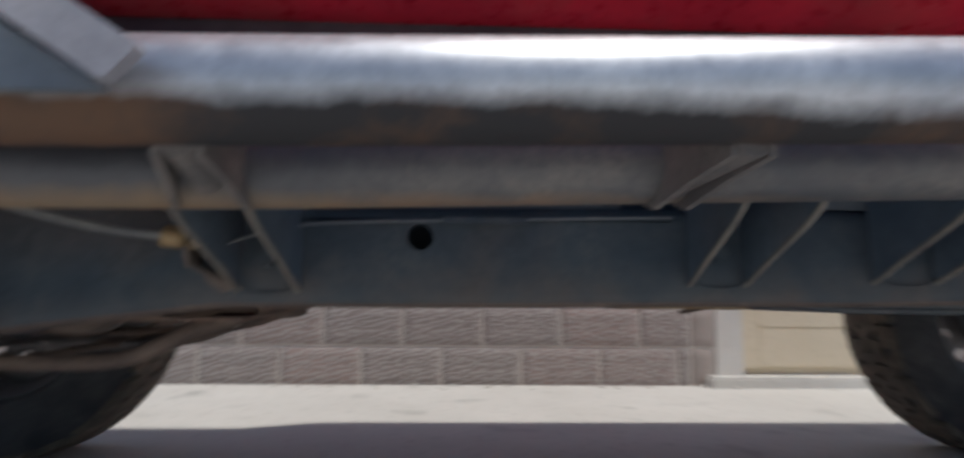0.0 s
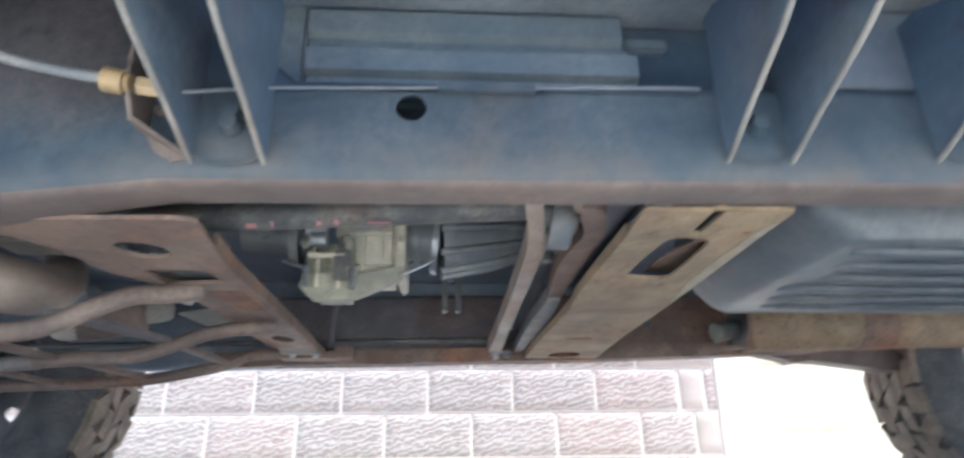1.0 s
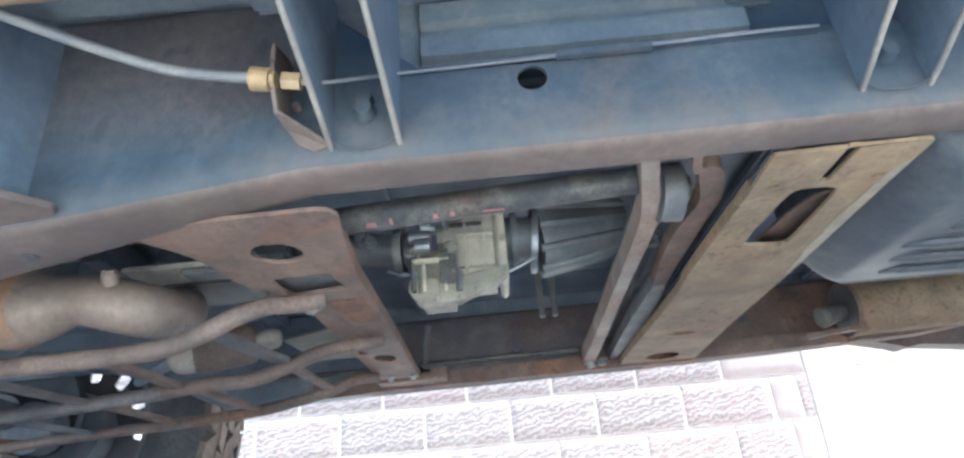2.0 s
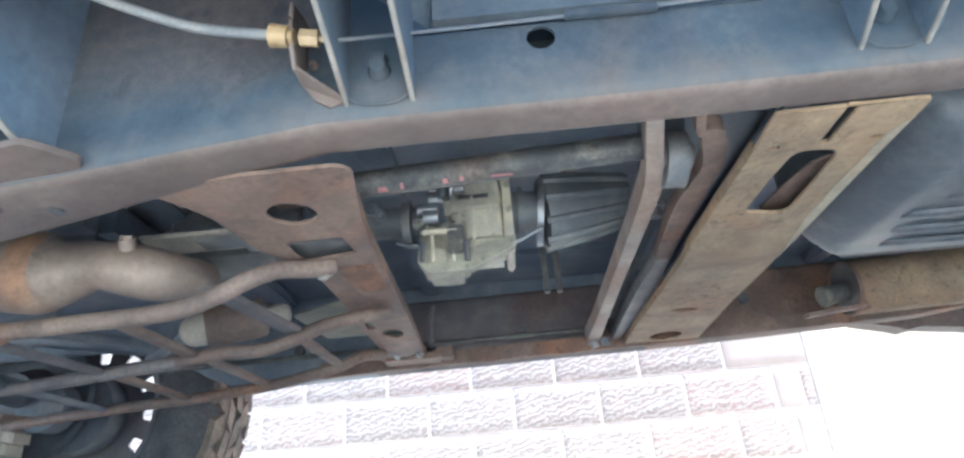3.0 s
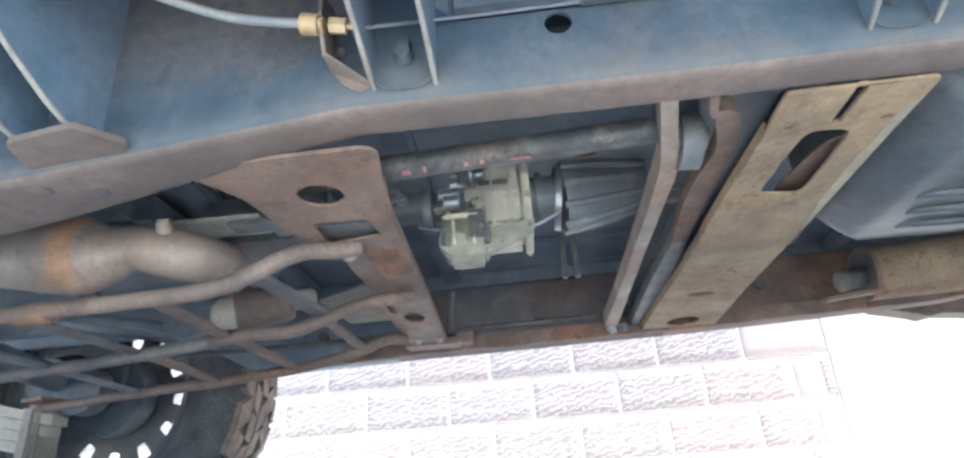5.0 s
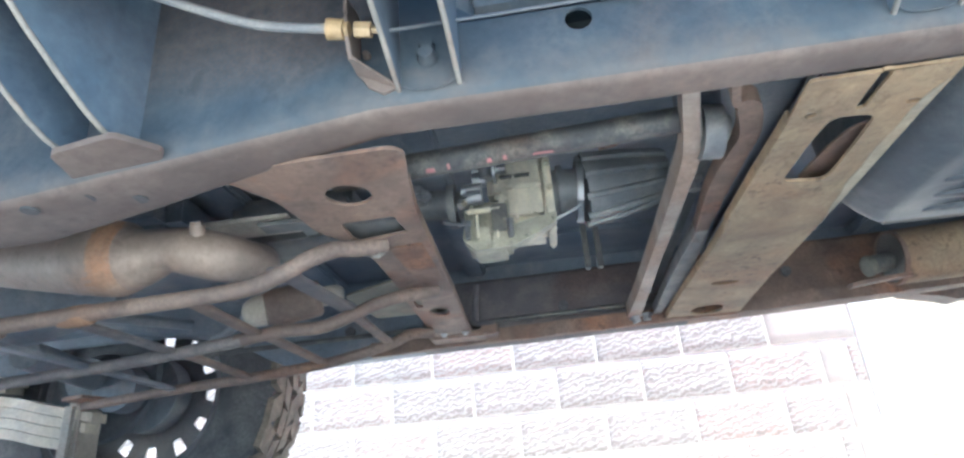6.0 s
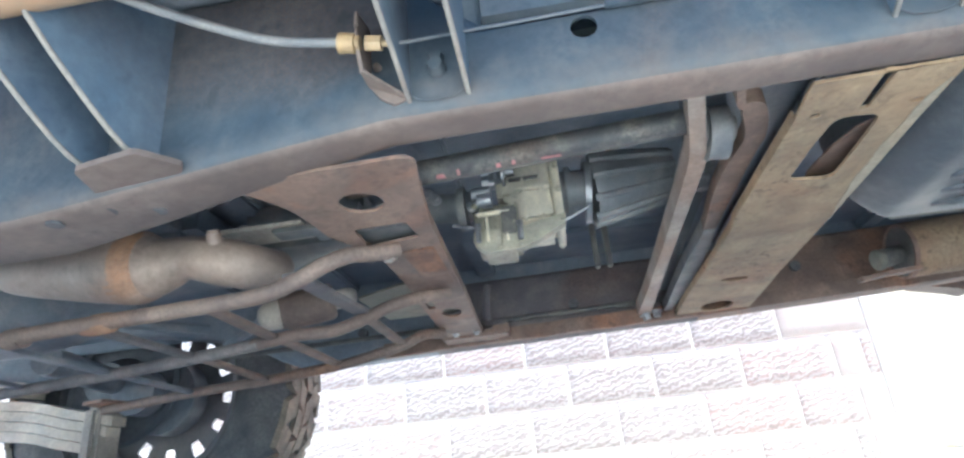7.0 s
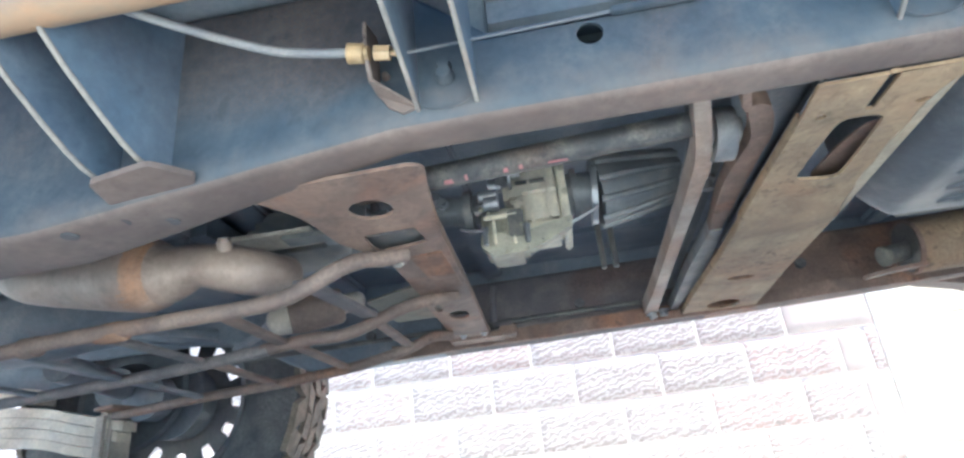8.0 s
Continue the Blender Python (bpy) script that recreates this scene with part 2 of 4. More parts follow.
M_SIDE = surface("dusty_grey_blue_sheet", (0.125, 0.150, 0.182), dust=(0.23, 0.218, 0.205), rust=(0.21, 0.155, 0.13), dust_amt=0.5, rust_amt=0.4, rough=0.6, scale=7, bump=0.2)
M_PINK = surface("pink_paint_mark", (0.62, 0.27, 0.27), dust=(0.45, 0.30, 0.27), dust_amt=0.5, rust_amt=0.0, rough=0.6, scale=40)


def plain_noise(name, a, b_col, scale, rough, bump=0.3, dist=0.01, spots=None):
    m, nt, b = nodes_of(name)
    co = nt.nodes.new("ShaderNodeTexCoord").outputs["Object"]
    big = noise_node(nt, scale, 6, 0.6, co)
    fine = noise_node(nt, scale * 14, 5, 0.7, co)
    col = mix(nt, ramp(nt, big, 0.3, 0.7), a, b_col)
    col = mix(nt, ramp(nt, fine, 0.55, 0.8), col, tuple(c * 0.7 for c in a))
    if spots:
        col = mix(nt, ramp(nt, noise_node(nt, scale * 2.3, 3, 0.5, co), 0.6, 0.75), col, spots)
    nt.links.new(col, b.inputs["Base Color"])
    b.inputs["Roughness"].default_value = rough
    bp = nt.nodes.new("ShaderNodeBump")
    bp.inputs["Strength"].default_value, bp.inputs["Distance"].default_value = bump, dist
    nt.links.new(fine, bp.inputs["Height"])
    nt.links.new(bp.outputs["Normal"], b.inputs["Normal"])
    return m


M_GROUND = plain_noise("pale_concrete", (0.67, 0.655, 0.615), (0.77, 0.755, 0.715), 1.6, 0.9, 0.4, 0.006, (0.50, 0.495, 0.465))
M_MORTAR = plain_noise("white_mortar", (0.60, 0.565, 0.525), (0.67, 0.63, 0.585), 8, 0.9)
M_CREAM = plain_noise("cream_gate_paint", (0.74, 0.645, 0.48), (0.82, 0.725, 0.56), 3, 0.6, 0.15)
M_WHITE = plain_noise("white_frame_paint", (0.72, 0.70, 0.66), (0.80, 0.78, 0.74), 4, 0.6, 0.15)


def block_material():
    """Moulded wall block: winding raised ridges, lighter on their crests, each block in its own shade."""
    m, nt, b = nodes_of("ridged_wall_block")
    L = nt.links.new
    co = nt.nodes.new("ShaderNodeTexCoord").outputs["Object"]
    info = nt.nodes.new("ShaderNodeObjectInfo").outputs["Random"]
    off = nt.nodes.new("ShaderNodeVectorMath")
    off.operation = "MULTIPLY_ADD"
    L(info, off.inputs[0])
    off.inputs[1].default_value = (37.0, 0.0, 53.0)
    L(co, off.inputs[2])
    turn = nt.nodes.new("ShaderNodeMapping")
    L(off.outputs[0], turn.inputs["Vector"])
    turn.inputs["Rotation"].default_value = (0.0, radians(16), 0.0)
    wave = nt.nodes.new("ShaderNodeTexWave")
    wave.bands_direction = "Z"
    for key, v in (("Scale", 12.5), ("Distortion", 9.0), ("Detail", 2.5), ("Detail Scale", 2.0), ("Detail Roughness", 0.6)):
        wave.inputs[key].default_value = v
    L(turn.outputs["Vector"], wave.inputs["Vector"])
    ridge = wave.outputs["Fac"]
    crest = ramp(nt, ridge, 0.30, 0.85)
    # Groove shading goes into the colour: a darker tone in parts of the valleys.
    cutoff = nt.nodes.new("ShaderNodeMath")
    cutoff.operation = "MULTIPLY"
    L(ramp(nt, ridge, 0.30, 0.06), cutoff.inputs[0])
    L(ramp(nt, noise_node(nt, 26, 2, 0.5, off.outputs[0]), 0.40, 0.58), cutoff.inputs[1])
    groove_shade = cutoff.outputs[0]
    fine = noise_node(nt, 120, 4, 0.7, off.outputs[0])
    tone = nt.nodes.new("ShaderNodeValToRGB")
    e = tone.color_ramp.elements
    e[0].position, e[0].color = 0.0, (0.298, 0.260, 0.246, 1)
    e[1].position, e[1].color = 1.0, (0.332, 0.292, 0.279, 1)
    for p, c in ((0.55, (0.320, 0.281, 0.268, 1)), (0.80, (0.390, 0.288, 0.262, 1)), (0.90, (0.316, 0.279, 0.266, 1))):
        el = e.new(p)
        el.color = c
    L(info, tone.inputs[0])
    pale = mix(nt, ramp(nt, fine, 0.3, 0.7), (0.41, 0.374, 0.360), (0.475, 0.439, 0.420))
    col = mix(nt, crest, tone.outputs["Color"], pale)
    col = mix(nt, groove_shade, col, (0.270, 0.236, 0.224))
    L(col, b.inputs["Base Color"])
    b.inputs["Roughness"].default_value = 0.85
    bp = nt.nodes.new("ShaderNodeBump")
    bp.inputs["Strength"].default_value, bp.inputs["Distance"].default_value = 0.4, 0.005
    L(ridge, bp.inputs["Height"])
    L(bp.outputs["Normal"], b.inputs["Normal"])
    return m


M_BLOCK = block_material()
M_PLAIN = plain_noise("smooth_grey_block", (0.41, 0.362, 0.335), (0.46, 0.402, 0.372), 9, 0.85, 0.2, 0.003)
M_STONE = plain_noise("pale_rubble", (0.6, 0.58, 0.54), (0.72, 0.70, 0.66), 30, 0.9)


# ---- mesh helpers ----
def finish(name, bm, material, parent=None, label="", sharp=35):
    me = bpy.data.meshes.new(name)
    bmesh.ops.recalc_face_normals(bm, faces=bm.faces)
    for f in bm.faces:
        f.smooth = True
    bm.to_mesh(me)
    bm.free()
    me.set_sharp_from_angle(angle=radians(sharp))
    for mt in (material if isinstance(material, (list, tuple)) else [material]):
        me.materials.append(mt)
    ob = new(name, me)
    if parent is not None:
        ob.parent = parent
    if label:
        tagged(ob, label=label)
    return ob


def part(name, bm, material, parent, label="", sharp=35):
    return finish(name, bm, material, parent, label, sharp)


def box(bm, x0, x1, y0, y1, z0, z1, bev=0.0, m=None):
    r = bmesh.ops.create_cube(bm, size=1.0)
    vs = r["verts"]
    for v in vs:
        v.co = Vector(((x0 + x1) / 2 + v.co.x * (x1 - x0), (y0 + y1) / 2 + v.co.y * (y1 - y0), (z0 + z1) / 2 + v.co.z * (z1 - z0)))
    if bev > 0:
        es = list({e for v in vs for e in v.link_edges})
        out = bmesh.ops.bevel(bm, geom=es, offset=bev, segments=2, affect="EDGES")
        vs = list({v for f in out["faces"] for v in f.verts} | {v for v in vs if v.is_valid})
    if m is not None:
        for v in vs:
            v.co = m @ v.co
    return vs


def cyl(bm, a, b, r0, r1=None, seg=20):
    a, b = Vector(a), Vector(b)
    r1 = r0 if r1 is None else r1
    d = b - a
    q = d.to_track_quat("Z", "Y").to_matrix().to_4x4()
    return bmesh.ops.create_cone(bm, cap_ends=True, segments=seg, radius1=r0, radius2=r1, depth=d.length,
                                 matrix=Matrix.Translation((a + b) / 2) @ q)["verts"]


def smooth_path(pts, n=6):
    """Catmull-Rom through points; each point may carry a radius as fourth number."""
    pts = [np.array(p, float) for p in pts]
    ext = [2 * pts[0] - pts[1]] + pts + [2 * pts[-1] - pts[-2]]
    out = []
    for i in range(1, len(ext) - 2):
        p0, p1, p2, p3 = ext[i - 1:i + 3]
        for k in range(n):
            t = k / n
            out.append(0.5 * ((2 * p1) + (p2 - p0) * t + (2 * p0 - 5 * p1 + 4 * p2 - p3) * t * t + (3 * p1 - p0 - 3 * p2 + p3) * t ** 3))
    out.append(pts[-1])
    return out


def sweep(bm, pts, radius=None, seg=16, n=6, flat=1.0):
    """A tube along a smooth path; closed at both ends."""
    path = smooth_path(pts, n)
    rings = []
    up = Vector((0, 0, 1))
    for i, p in enumerate(path):
        a, b = path[max(i - 1, 0)][:3], path[min(i + 1, len(path) - 1)][:3]
        d = Vector(b - a).normalized()
        s = d.cross(up)
        s = s.normalized() if s.length > 0.05 else Vector((1, 0, 0))
        u = s.cross(d)
        r = radius if radius else p[3]
        rings.append([bm.verts.new(Vector(p[:3]) + s * r * math.cos(t) + u * r * flat * math.sin(t))
                      for t in (2 * math.pi * k / seg for k in range(seg))])
    for r0, r1 in zip(rings, rings[1:]):
        for k in range(seg):
            bm.faces.new((r0[k], r0[(k + 1) % seg], r1[(k + 1) % seg], r1[k]))
    bm.faces.new(list(reversed(rings[0])))
    bm.faces.new(rings[-1])


def plate(bm, outline, holes, thick, place):
    """A sheet cut to an outline with real holes, thick metres deep; place(u, v, w) gives the world point, w from 0 to thick."""
    from mathutils.geometry import tessellate_polygon
    loops = [[Vector((u, v, 0)) for u, v in lp] for lp in (outline, *holes)]
    flat = [p for lp in loops for p in lp]
    tris = tessellate_polygon(loops)
    lo = [bm.verts.new(place(p.x, p.y, 0)) for p in flat]
    hi = [bm.verts.new(place(p.x, p.y, thick)) for p in flat]
    for a, b, c in tris:
        bm.faces.new((lo[a], lo[b], lo[c]))
        bm.faces.new((hi[c], hi[b], hi[a]))
    i = 0
    for lp in loops:
        n = len(lp)
        for k in range(n):
            a, b = i + k, i + (k + 1) % n
            bm.faces.new((lo[a], lo[b], hi[b], hi[a]))
        i += n


def ellipse(cx, cy, rx, ry, n=16, turn=0.0):
    c, s = math.cos(radians(turn)), math.sin(radians(turn))
    return [(cx + rx * math.cos(t) * c - ry * math.sin(t) * s, cy + rx * math.cos(t) * s + ry * math.sin(t) * c)
            for t in (2 * math.pi * k / n for k in range(n))]


def rounded(pts, r, n=3):
    """Polygon with its corners rounded."""
    out = []
    m = len(pts)
    for i in range(m):
        p, a, b = np.array(pts[i], float), np.array(pts[i - 1], float), np.array(pts[(i + 1) % m], float)
        da, db = (a - p) / np.linalg.norm(a - p), (b - p) / np.linalg.norm(b - p)
        s, e = p + da * r, p + db * r
        for k in range(n + 1):
            t = k / n
            q = (1 - t) ** 2 * s + 2 * t * (1 - t) * p + t * t * e
            out.append((q[0], q[1]))
    return out


def bolt(bm, c, axis, r=0.008, h=0.006):
    c, axis = Vector(c), Vector(axis).normalized()
    cyl(bm, c, c + axis * h * 0.4, r * 1.5, seg=14)
    cyl(bm, c + axis * h * 0.4, c + axis * h * 1.4, r, seg=6)


def bolts(parent, items, material, name="bolt"):
    for c, axis, r, h in items:
        br = bmesh.new()
        bolt(br, c, axis, r, h)
        finish(name, br, material, parent)


def lerp_table(x, table):
    for a, b in zip(table, table[1:]):
        if x <= b[0]:
            t = max(0.0, (x - a[0]) / (b[0] - a[0]))
            t = t * t * (3 - 2 * t)
            return [p + (q - p) * t for p, q in zip(a[1:], b[1:])]
    return list(table[-1][1:])


# ---- large structure ----
bm = bmesh.new()
bmesh.ops.create_grid(bm, x_segments=60, y_segments=60, size=120)
for v in bm.verts:
    v.co.x = math.copysign(abs(v.co.x / 120) ** 3 * 120, v.co.x)
    v.co.y = math.copysign(abs(v.co.y / 120) ** 3 * 120, v.co.y)
tagged(finish("ground", bm, M_GROUND), "pale dusty concrete ground, bright in the sun", "ground", kind="structure")

WALL_Y, COURSE, BLOCK = 2.6, 0.205, 0.411
Z0 = 0.40 - 2 * COURSE
WALL_X0, WALL_X1, DOOR_X1 = -6.8, 1.39, 2.62
TOP = Z0 + 11 * COURSE
bm = bmesh.new()
box(bm, WALL_X0, WALL_X1 - 0.004, WALL_Y + 0.0025, WALL_Y + 0.20, -0.3, TOP)
box(bm, DOOR_X1, 6.6, WALL_Y + 0.0025, WALL_Y + 0.20, -0.3, TOP)
box(bm, WALL_X1 - 0.004, DOOR_X1, WALL_Y + 0.010, WALL_Y + 0.20, 2.02, TOP)
wall = tagged(finish("wall_north", bm, M_MORTAR), "boundary wall of ridged mauve-grey blocks with white mortar", "wall", kind="structure")

# door frame, threshold and panelled gate leaf
bm = bmesh.new()
box(bm, WALL_X1, WALL_X1 + 0.15, WALL_Y - 0.007, WALL_Y + 0.16, 0.0, 2.02, 0.005)
box(bm, DOOR_X1 - 0.12, DOOR_X1, WALL_Y - 0.007, WALL_Y + 0.16, 0.0, 2.02, 0.005)
box(bm, WALL_X1 + 0.15, DOOR_X1 - 0.12, WALL_Y - 0.007, WALL_Y + 0.16, 1.92, 2.02, 0.005)
tagged(finish("door_frame", bm, M_WHITE), "white painted frame of a gate in a wall", "door frame", kind="structure")
bm = bmesh.new()
box(bm, WALL_X1 - 0.06, DOOR_X1 + 0.05, WALL_Y - 0.10, WALL_Y + 0.2, -0.2, 0.055, 0.012)
tagged(finish("threshold", bm, M_GROUND), "worn concrete threshold below a gate", "threshold", kind="structure")
door = tagged(new("door_1"), "closed cream wooden door with recessed panels", "door", kind="structure")
bm = bmesh.new()
dx0, dx1, dy = WALL_X1 + 0.153, DOOR_X1 - 0.123, WALL_Y + 0.012
box(bm, dx0, dx1, dy + 0.03, dy + 0.05, 0.058, 1.915)
part("backing", bm, M_CREAM, door)
for x0, x1, z0, z1, d in ((dx0, dx0 + 0.09, 0.09, 1.915, 0.0), (dx1 - 0.09, dx1, 0.09, 1.915, 0.0), (dx0 + 0.092, dx1 - 0.092, 0.095, 0.299, 0.006),
                          (dx0 + 0.092, dx1 - 0.092, 0.302, 0.624, 0.009), (dx0 + 0.092, dx1 - 0.092, 0.627, 1.254, 0.009), (dx0 + 0.092, dx1 - 0.092, 1.257, 1.915, 0.009)):
    bm = bmesh.new()
    box(bm, x0, x1, dy + d, dy + 0.03, z0, z1, 0.004)
    part("board", bm, M_CREAM, door)

bm = bmesh.new()
rng = random.Random(8)
for k in range(46):
    x, y, r = rng.uniform(-1.2, 2.4), WALL_Y - abs(rng.gauss(0, .07)) - .02, rng.uniform(.004, .014)
    vs = bmesh.ops.create_icosphere(bm, subdivisions=1, radius=r)["verts"]
    for v in vs:
        v.co = Vector((x + v.co.x * rng.uniform(.7, 1.5), y + v.co.y, r * .4 + v.co.z * rng.uniform(.5, .9)))
tagged(finish("rubble", bm, M_STONE), "small pale stones along the wall foot", "rubble", kind="stuff")

# ---- the vehicle ----
car = tagged(new("off_road_vehicle"), "red off-road vehicle on a dusty rusted ladder frame, parked", "car")


def rail_skin(bm, table, xs, hole=None, seg=4):
    """A closed box rail swept along x; table rows are x, y outer, y inner, z bottom, z top. hole: x, z, radius in the outer web."""
    rings = []
    for x in xs:
        y0, y1, zb, zt = lerp_table(x, table)
        r = 0.015
        sec = []
        for cy, cz, a0 in ((y0 + r, zb + r, 180), (y1 - r, zb + r, 270), (y1 - r, zt - r, 0), (y0 + r, zt - r, 90)):
            for k in range(seg + 1):
                a = radians(a0 + 90 * k / seg)
                sec.append((cy + r * math.cos(a), cz + r * math.sin(a)))
        if hole:
            sec += [(y0, hole[1] + hole[2] * 1.35), (y0, hole[1] - hole[2] * 1.35)]
        rings.append([bm.verts.new((x, y, z)) for y, z in sec])
    n = len(rings[0])
    for i, (a, b) in enumerate(zip(rings, rings[1:])):
        for k in range(n):
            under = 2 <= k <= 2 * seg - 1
            if hole and k == n - 2 and xs[i] < hole[0] < xs[i + 1]:
                sq = [a[n - 2], b[n - 2], b[n - 1], a[n - 1]]
                circ = [bm.verts.new((hole[0] + hole[2] * math.cos(t), sq[0].co.y, hole[1] + hole[2] * math.sin(t)))
                        for t in (math.pi * 2 * j / 24 for j in range(24))]
                inner = [bm.verts.new((v.co.x, v.co.y + 0.004, v.co.z)) for v in circ]
                corners = [(b[n - 2], 3), (a[n - 2], 9), (a[n - 1], 15), (b[n - 1], 21)]
                for c, (v, at) in enumerate(corners):
                    w, to = corners[(c + 1) % 4]
                    for j in range(at - 3, at + 3):
                        bm.faces.new((circ[j % 24], circ[(j + 1) % 24], v))
                    bm.faces.new((circ[(at + 3) % 24], w, v))
                for j in range(24):
                    bm.faces.new((circ[j], inner[j], inner[(j + 1) % 24], circ[(j + 1) % 24]))
                continue
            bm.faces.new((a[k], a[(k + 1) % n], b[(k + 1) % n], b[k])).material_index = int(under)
    bm.faces.new(list(reversed(rings[0])))
    bm.faces.new(rings[-1])


NEAR = [(-1.6, .06, .13, .47, .57), (-1.1, .02, .11, .395, .515), (-.78, 0, .10, .376, .60), (-.58, 0, .10, .381, .62),
        (-.45, 0, .085, .397, .62), (-.33, 0, .068, .413, .62), (-.2, 0, .057, .429, .62), (-.1, 0, .057, .430, .53), (.45, 0, .057, .435, .535),
        (.85, 0, .06, .445, .545), (1.25, 0, .06, .52, .61), (1.75, 0, .06, .52, .62)]
XS = [-1.6, -1.35, -1.1, -.95, -.85, -.78, -.7, -.64, -.58, -.52, -.45, -.39, -.33, -.27, -.2, -.1, -.0176, .0176, .1, .25, .45, .65, .85, .95, 1.05, 1.15, 1.25, 1.75]
bm = bmesh.new()
rail_skin(bm, NEAR, XS, (0.0, 0.5, 0.013))
# Brown underside: mud and rust, with light off the ground put into it.
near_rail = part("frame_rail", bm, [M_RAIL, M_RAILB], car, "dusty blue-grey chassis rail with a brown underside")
# Open drain holes drawn as flat dark discs, the hole's shade in their colour.
for x, y in ((-.547, .022), (-.494, .027), (-.455, .05)):
    bm = bmesh.new()
    z = lerp_table(x, NEAR)[2]
    cyl(bm, (x, y, z - .001), (x, y, z + .001), .0085, seg=14)
    part("drain_plug", bm, M_RUBBER, near_rail, "dark disc in place of an open drain hole")
FAR = [(-1.7812, .9729, 1.04, .5462, .658), (-1.2256, .9996, 1.0669, .5587, .6708), (-.9453, 1.0108, 1.0781, .5138, .6372),
       (-.6874, 1.022, 1.0893, .4106, .5811), (-.2164, 1.022, 1.0893, .4207, .5867), (.2322, 1.022, 1.0893, .4275, .5923),
       (.7928, 1.022, 1.0893, .4409, .5979), (1.3535, 1.022, 1.0893, .4914, .6372), (1.9703, 1.022, 1.0893, .5699, .682)]
bm = bmesh.new()
rail_skin(bm, FAR, [x * 1.12 for x in XS])
for f in bm.faces:
    x = f.calc_center_median().x
    if x < -.395 or x > .24:
        f.material_index = 2 if x < 0 else 3
far_rail = part("frame_rail", bm, [M_FAR, M_FAR, M_UNDER, M_CROSS], car, "dark rusted chassis rail, browner towards the back")
bm = bmesh.new()
sweep(bm, [(-.9986, 1.0064, .4623), (-.3278, 1.0091, .4702), (.1195, 1.0091, .4758), (.225, 1.0091, .4771)], .0060, seg=10)
part("brake_pipe", bm, M_SHAFT, car, "dark dusty brake pipe")
# Dark discs stand for holes in this rail, their shade given by colour.
for x, z in ((-.0145, .495), (.524, .520), (-.555, .484)):
    bm = bmesh.new()
    cyl(bm, (x, 1.0104, z), (x, 1.0212, z), .0123, seg=14)
    part("rail_plug", bm, M_RUBBER, far_rail, "dark disc in place of a rail hole")
# brown lower lip of the far rail
bm = bmesh.new()
vs = []
for i in range(45):
    x = -.497 + i * .0336
    z = lerp_table(x, FAR)[2]
    vs.append((bm.verts.new((x, .9997, z + .031 + random.uniform(-.002, .002))), bm.verts.new((x, 1.0011, z - .002 + random.uniform(-.002, .002))),
               bm.verts.new((x, 1.0171, z - .003)), bm.verts.new((x, 1.0171, z + .031))))
for a, b in zip(vs, vs[1:]):
    for k in range(4):
        bm.faces.new((a[k], a[(k + 1) % 4], b[(k + 1) % 4], b[k]))
bm.faces.new(vs[0])
bm.faces.new(list(reversed(vs[-1])))
part("rail_lip", bm, M_CROSS, far_rail, "reddish brown rusted lip")

# body shell, sill and floor
def body_section(h, w):
    near = [(-.10, .668), (-.128, .674), (-.28 * w, .80), (-.30 * w, .92), (-.27 * w, h - .10), (-.18, h)]
    return near + [(1.05 - y, z) for y, z in reversed(near)]


bm = bmesh.new()
rings = []
for x, h, w in ((-1.98, .98, .85), (-1.90, 1.03, .96), (-.62, 1.10, 1), (-.52, 1.12, 1), (-.18, 1.60, 1), (-.05, 1.64, 1), (2.10, 1.64, 1), (2.20, 1.55, .95)):
    rings.append([bm.verts.new((x, y, z)) for y, z in body_section(h, w)])
n = len(rings[0])
for a, b in zip(rings, rings[1:]):
    for k in range(n):
        bm.faces.new((a[k], a[(k + 1) % n], b[(k + 1) % n], b[k]))
bm.faces.new(rings[0])
bm.faces.new(list(reversed(rings[-1])))
body = part("body", bm, M_RED, car, "glossy red painted body")
# The body's red reflection and the shade below it are put into this maroon.
bm = bmesh.new()
box(bm, -1.3, 1.6, -.108, -.03, .640, .675, .006)
part("sill_flange", bm, M_SILL, body, "sill flange, red reflection and shade put into its maroon")
bm = bmesh.new()
box(bm, -1.6, 1.9, -.03, 1.06, .625, .652, .004)
part("floor_pan", bm, M_UNDER, car, "dark coated floor pan")
for x0, x1, y, z in ((.13, .328, .042, .525), (.331, 1.2, .006, .53)):
    bm = bmesh.new()
    box(bm, x0, x1, y, y + .016, z, .624, .004)
    part("floor_side", bm, M_RAIL if x0 < .2 else M_SIDE, car)
for x in (-.9, -.62, -.25, .36, .7):
    bm = bmesh.new()
    box(bm, x, x + .05, -.025, 1.04, .60, .624, .006)
    part("floor_rib", bm, M_UNDER, car)
# pressed panel above the rail
bm = bmesh.new()
prof = [(.05, .528), (.032, .533), (.030, .548), (.022, .552), (.022, .575), (.032, .579), (.032, .590), (.024, .594), (.024, .618), (.045, .628)]
for x0, x1 in ((-.098, .196),):
    cols = []
    for i in range(13):
        x = x0 + (x1 - x0) * i / 12
        cols.append([bm.verts.new((x + (.012 if (i == 12 and z < .58) else 0), y, z)) for y, z in prof])
    for a, b in zip(cols, cols[1:]):
        for k in range(len(prof) - 1):
            bm.faces.new((a[k], b[k], b[k + 1], a[k + 1]))
box(bm, -.126, -.10, .03, .055, .53, .63, .003)
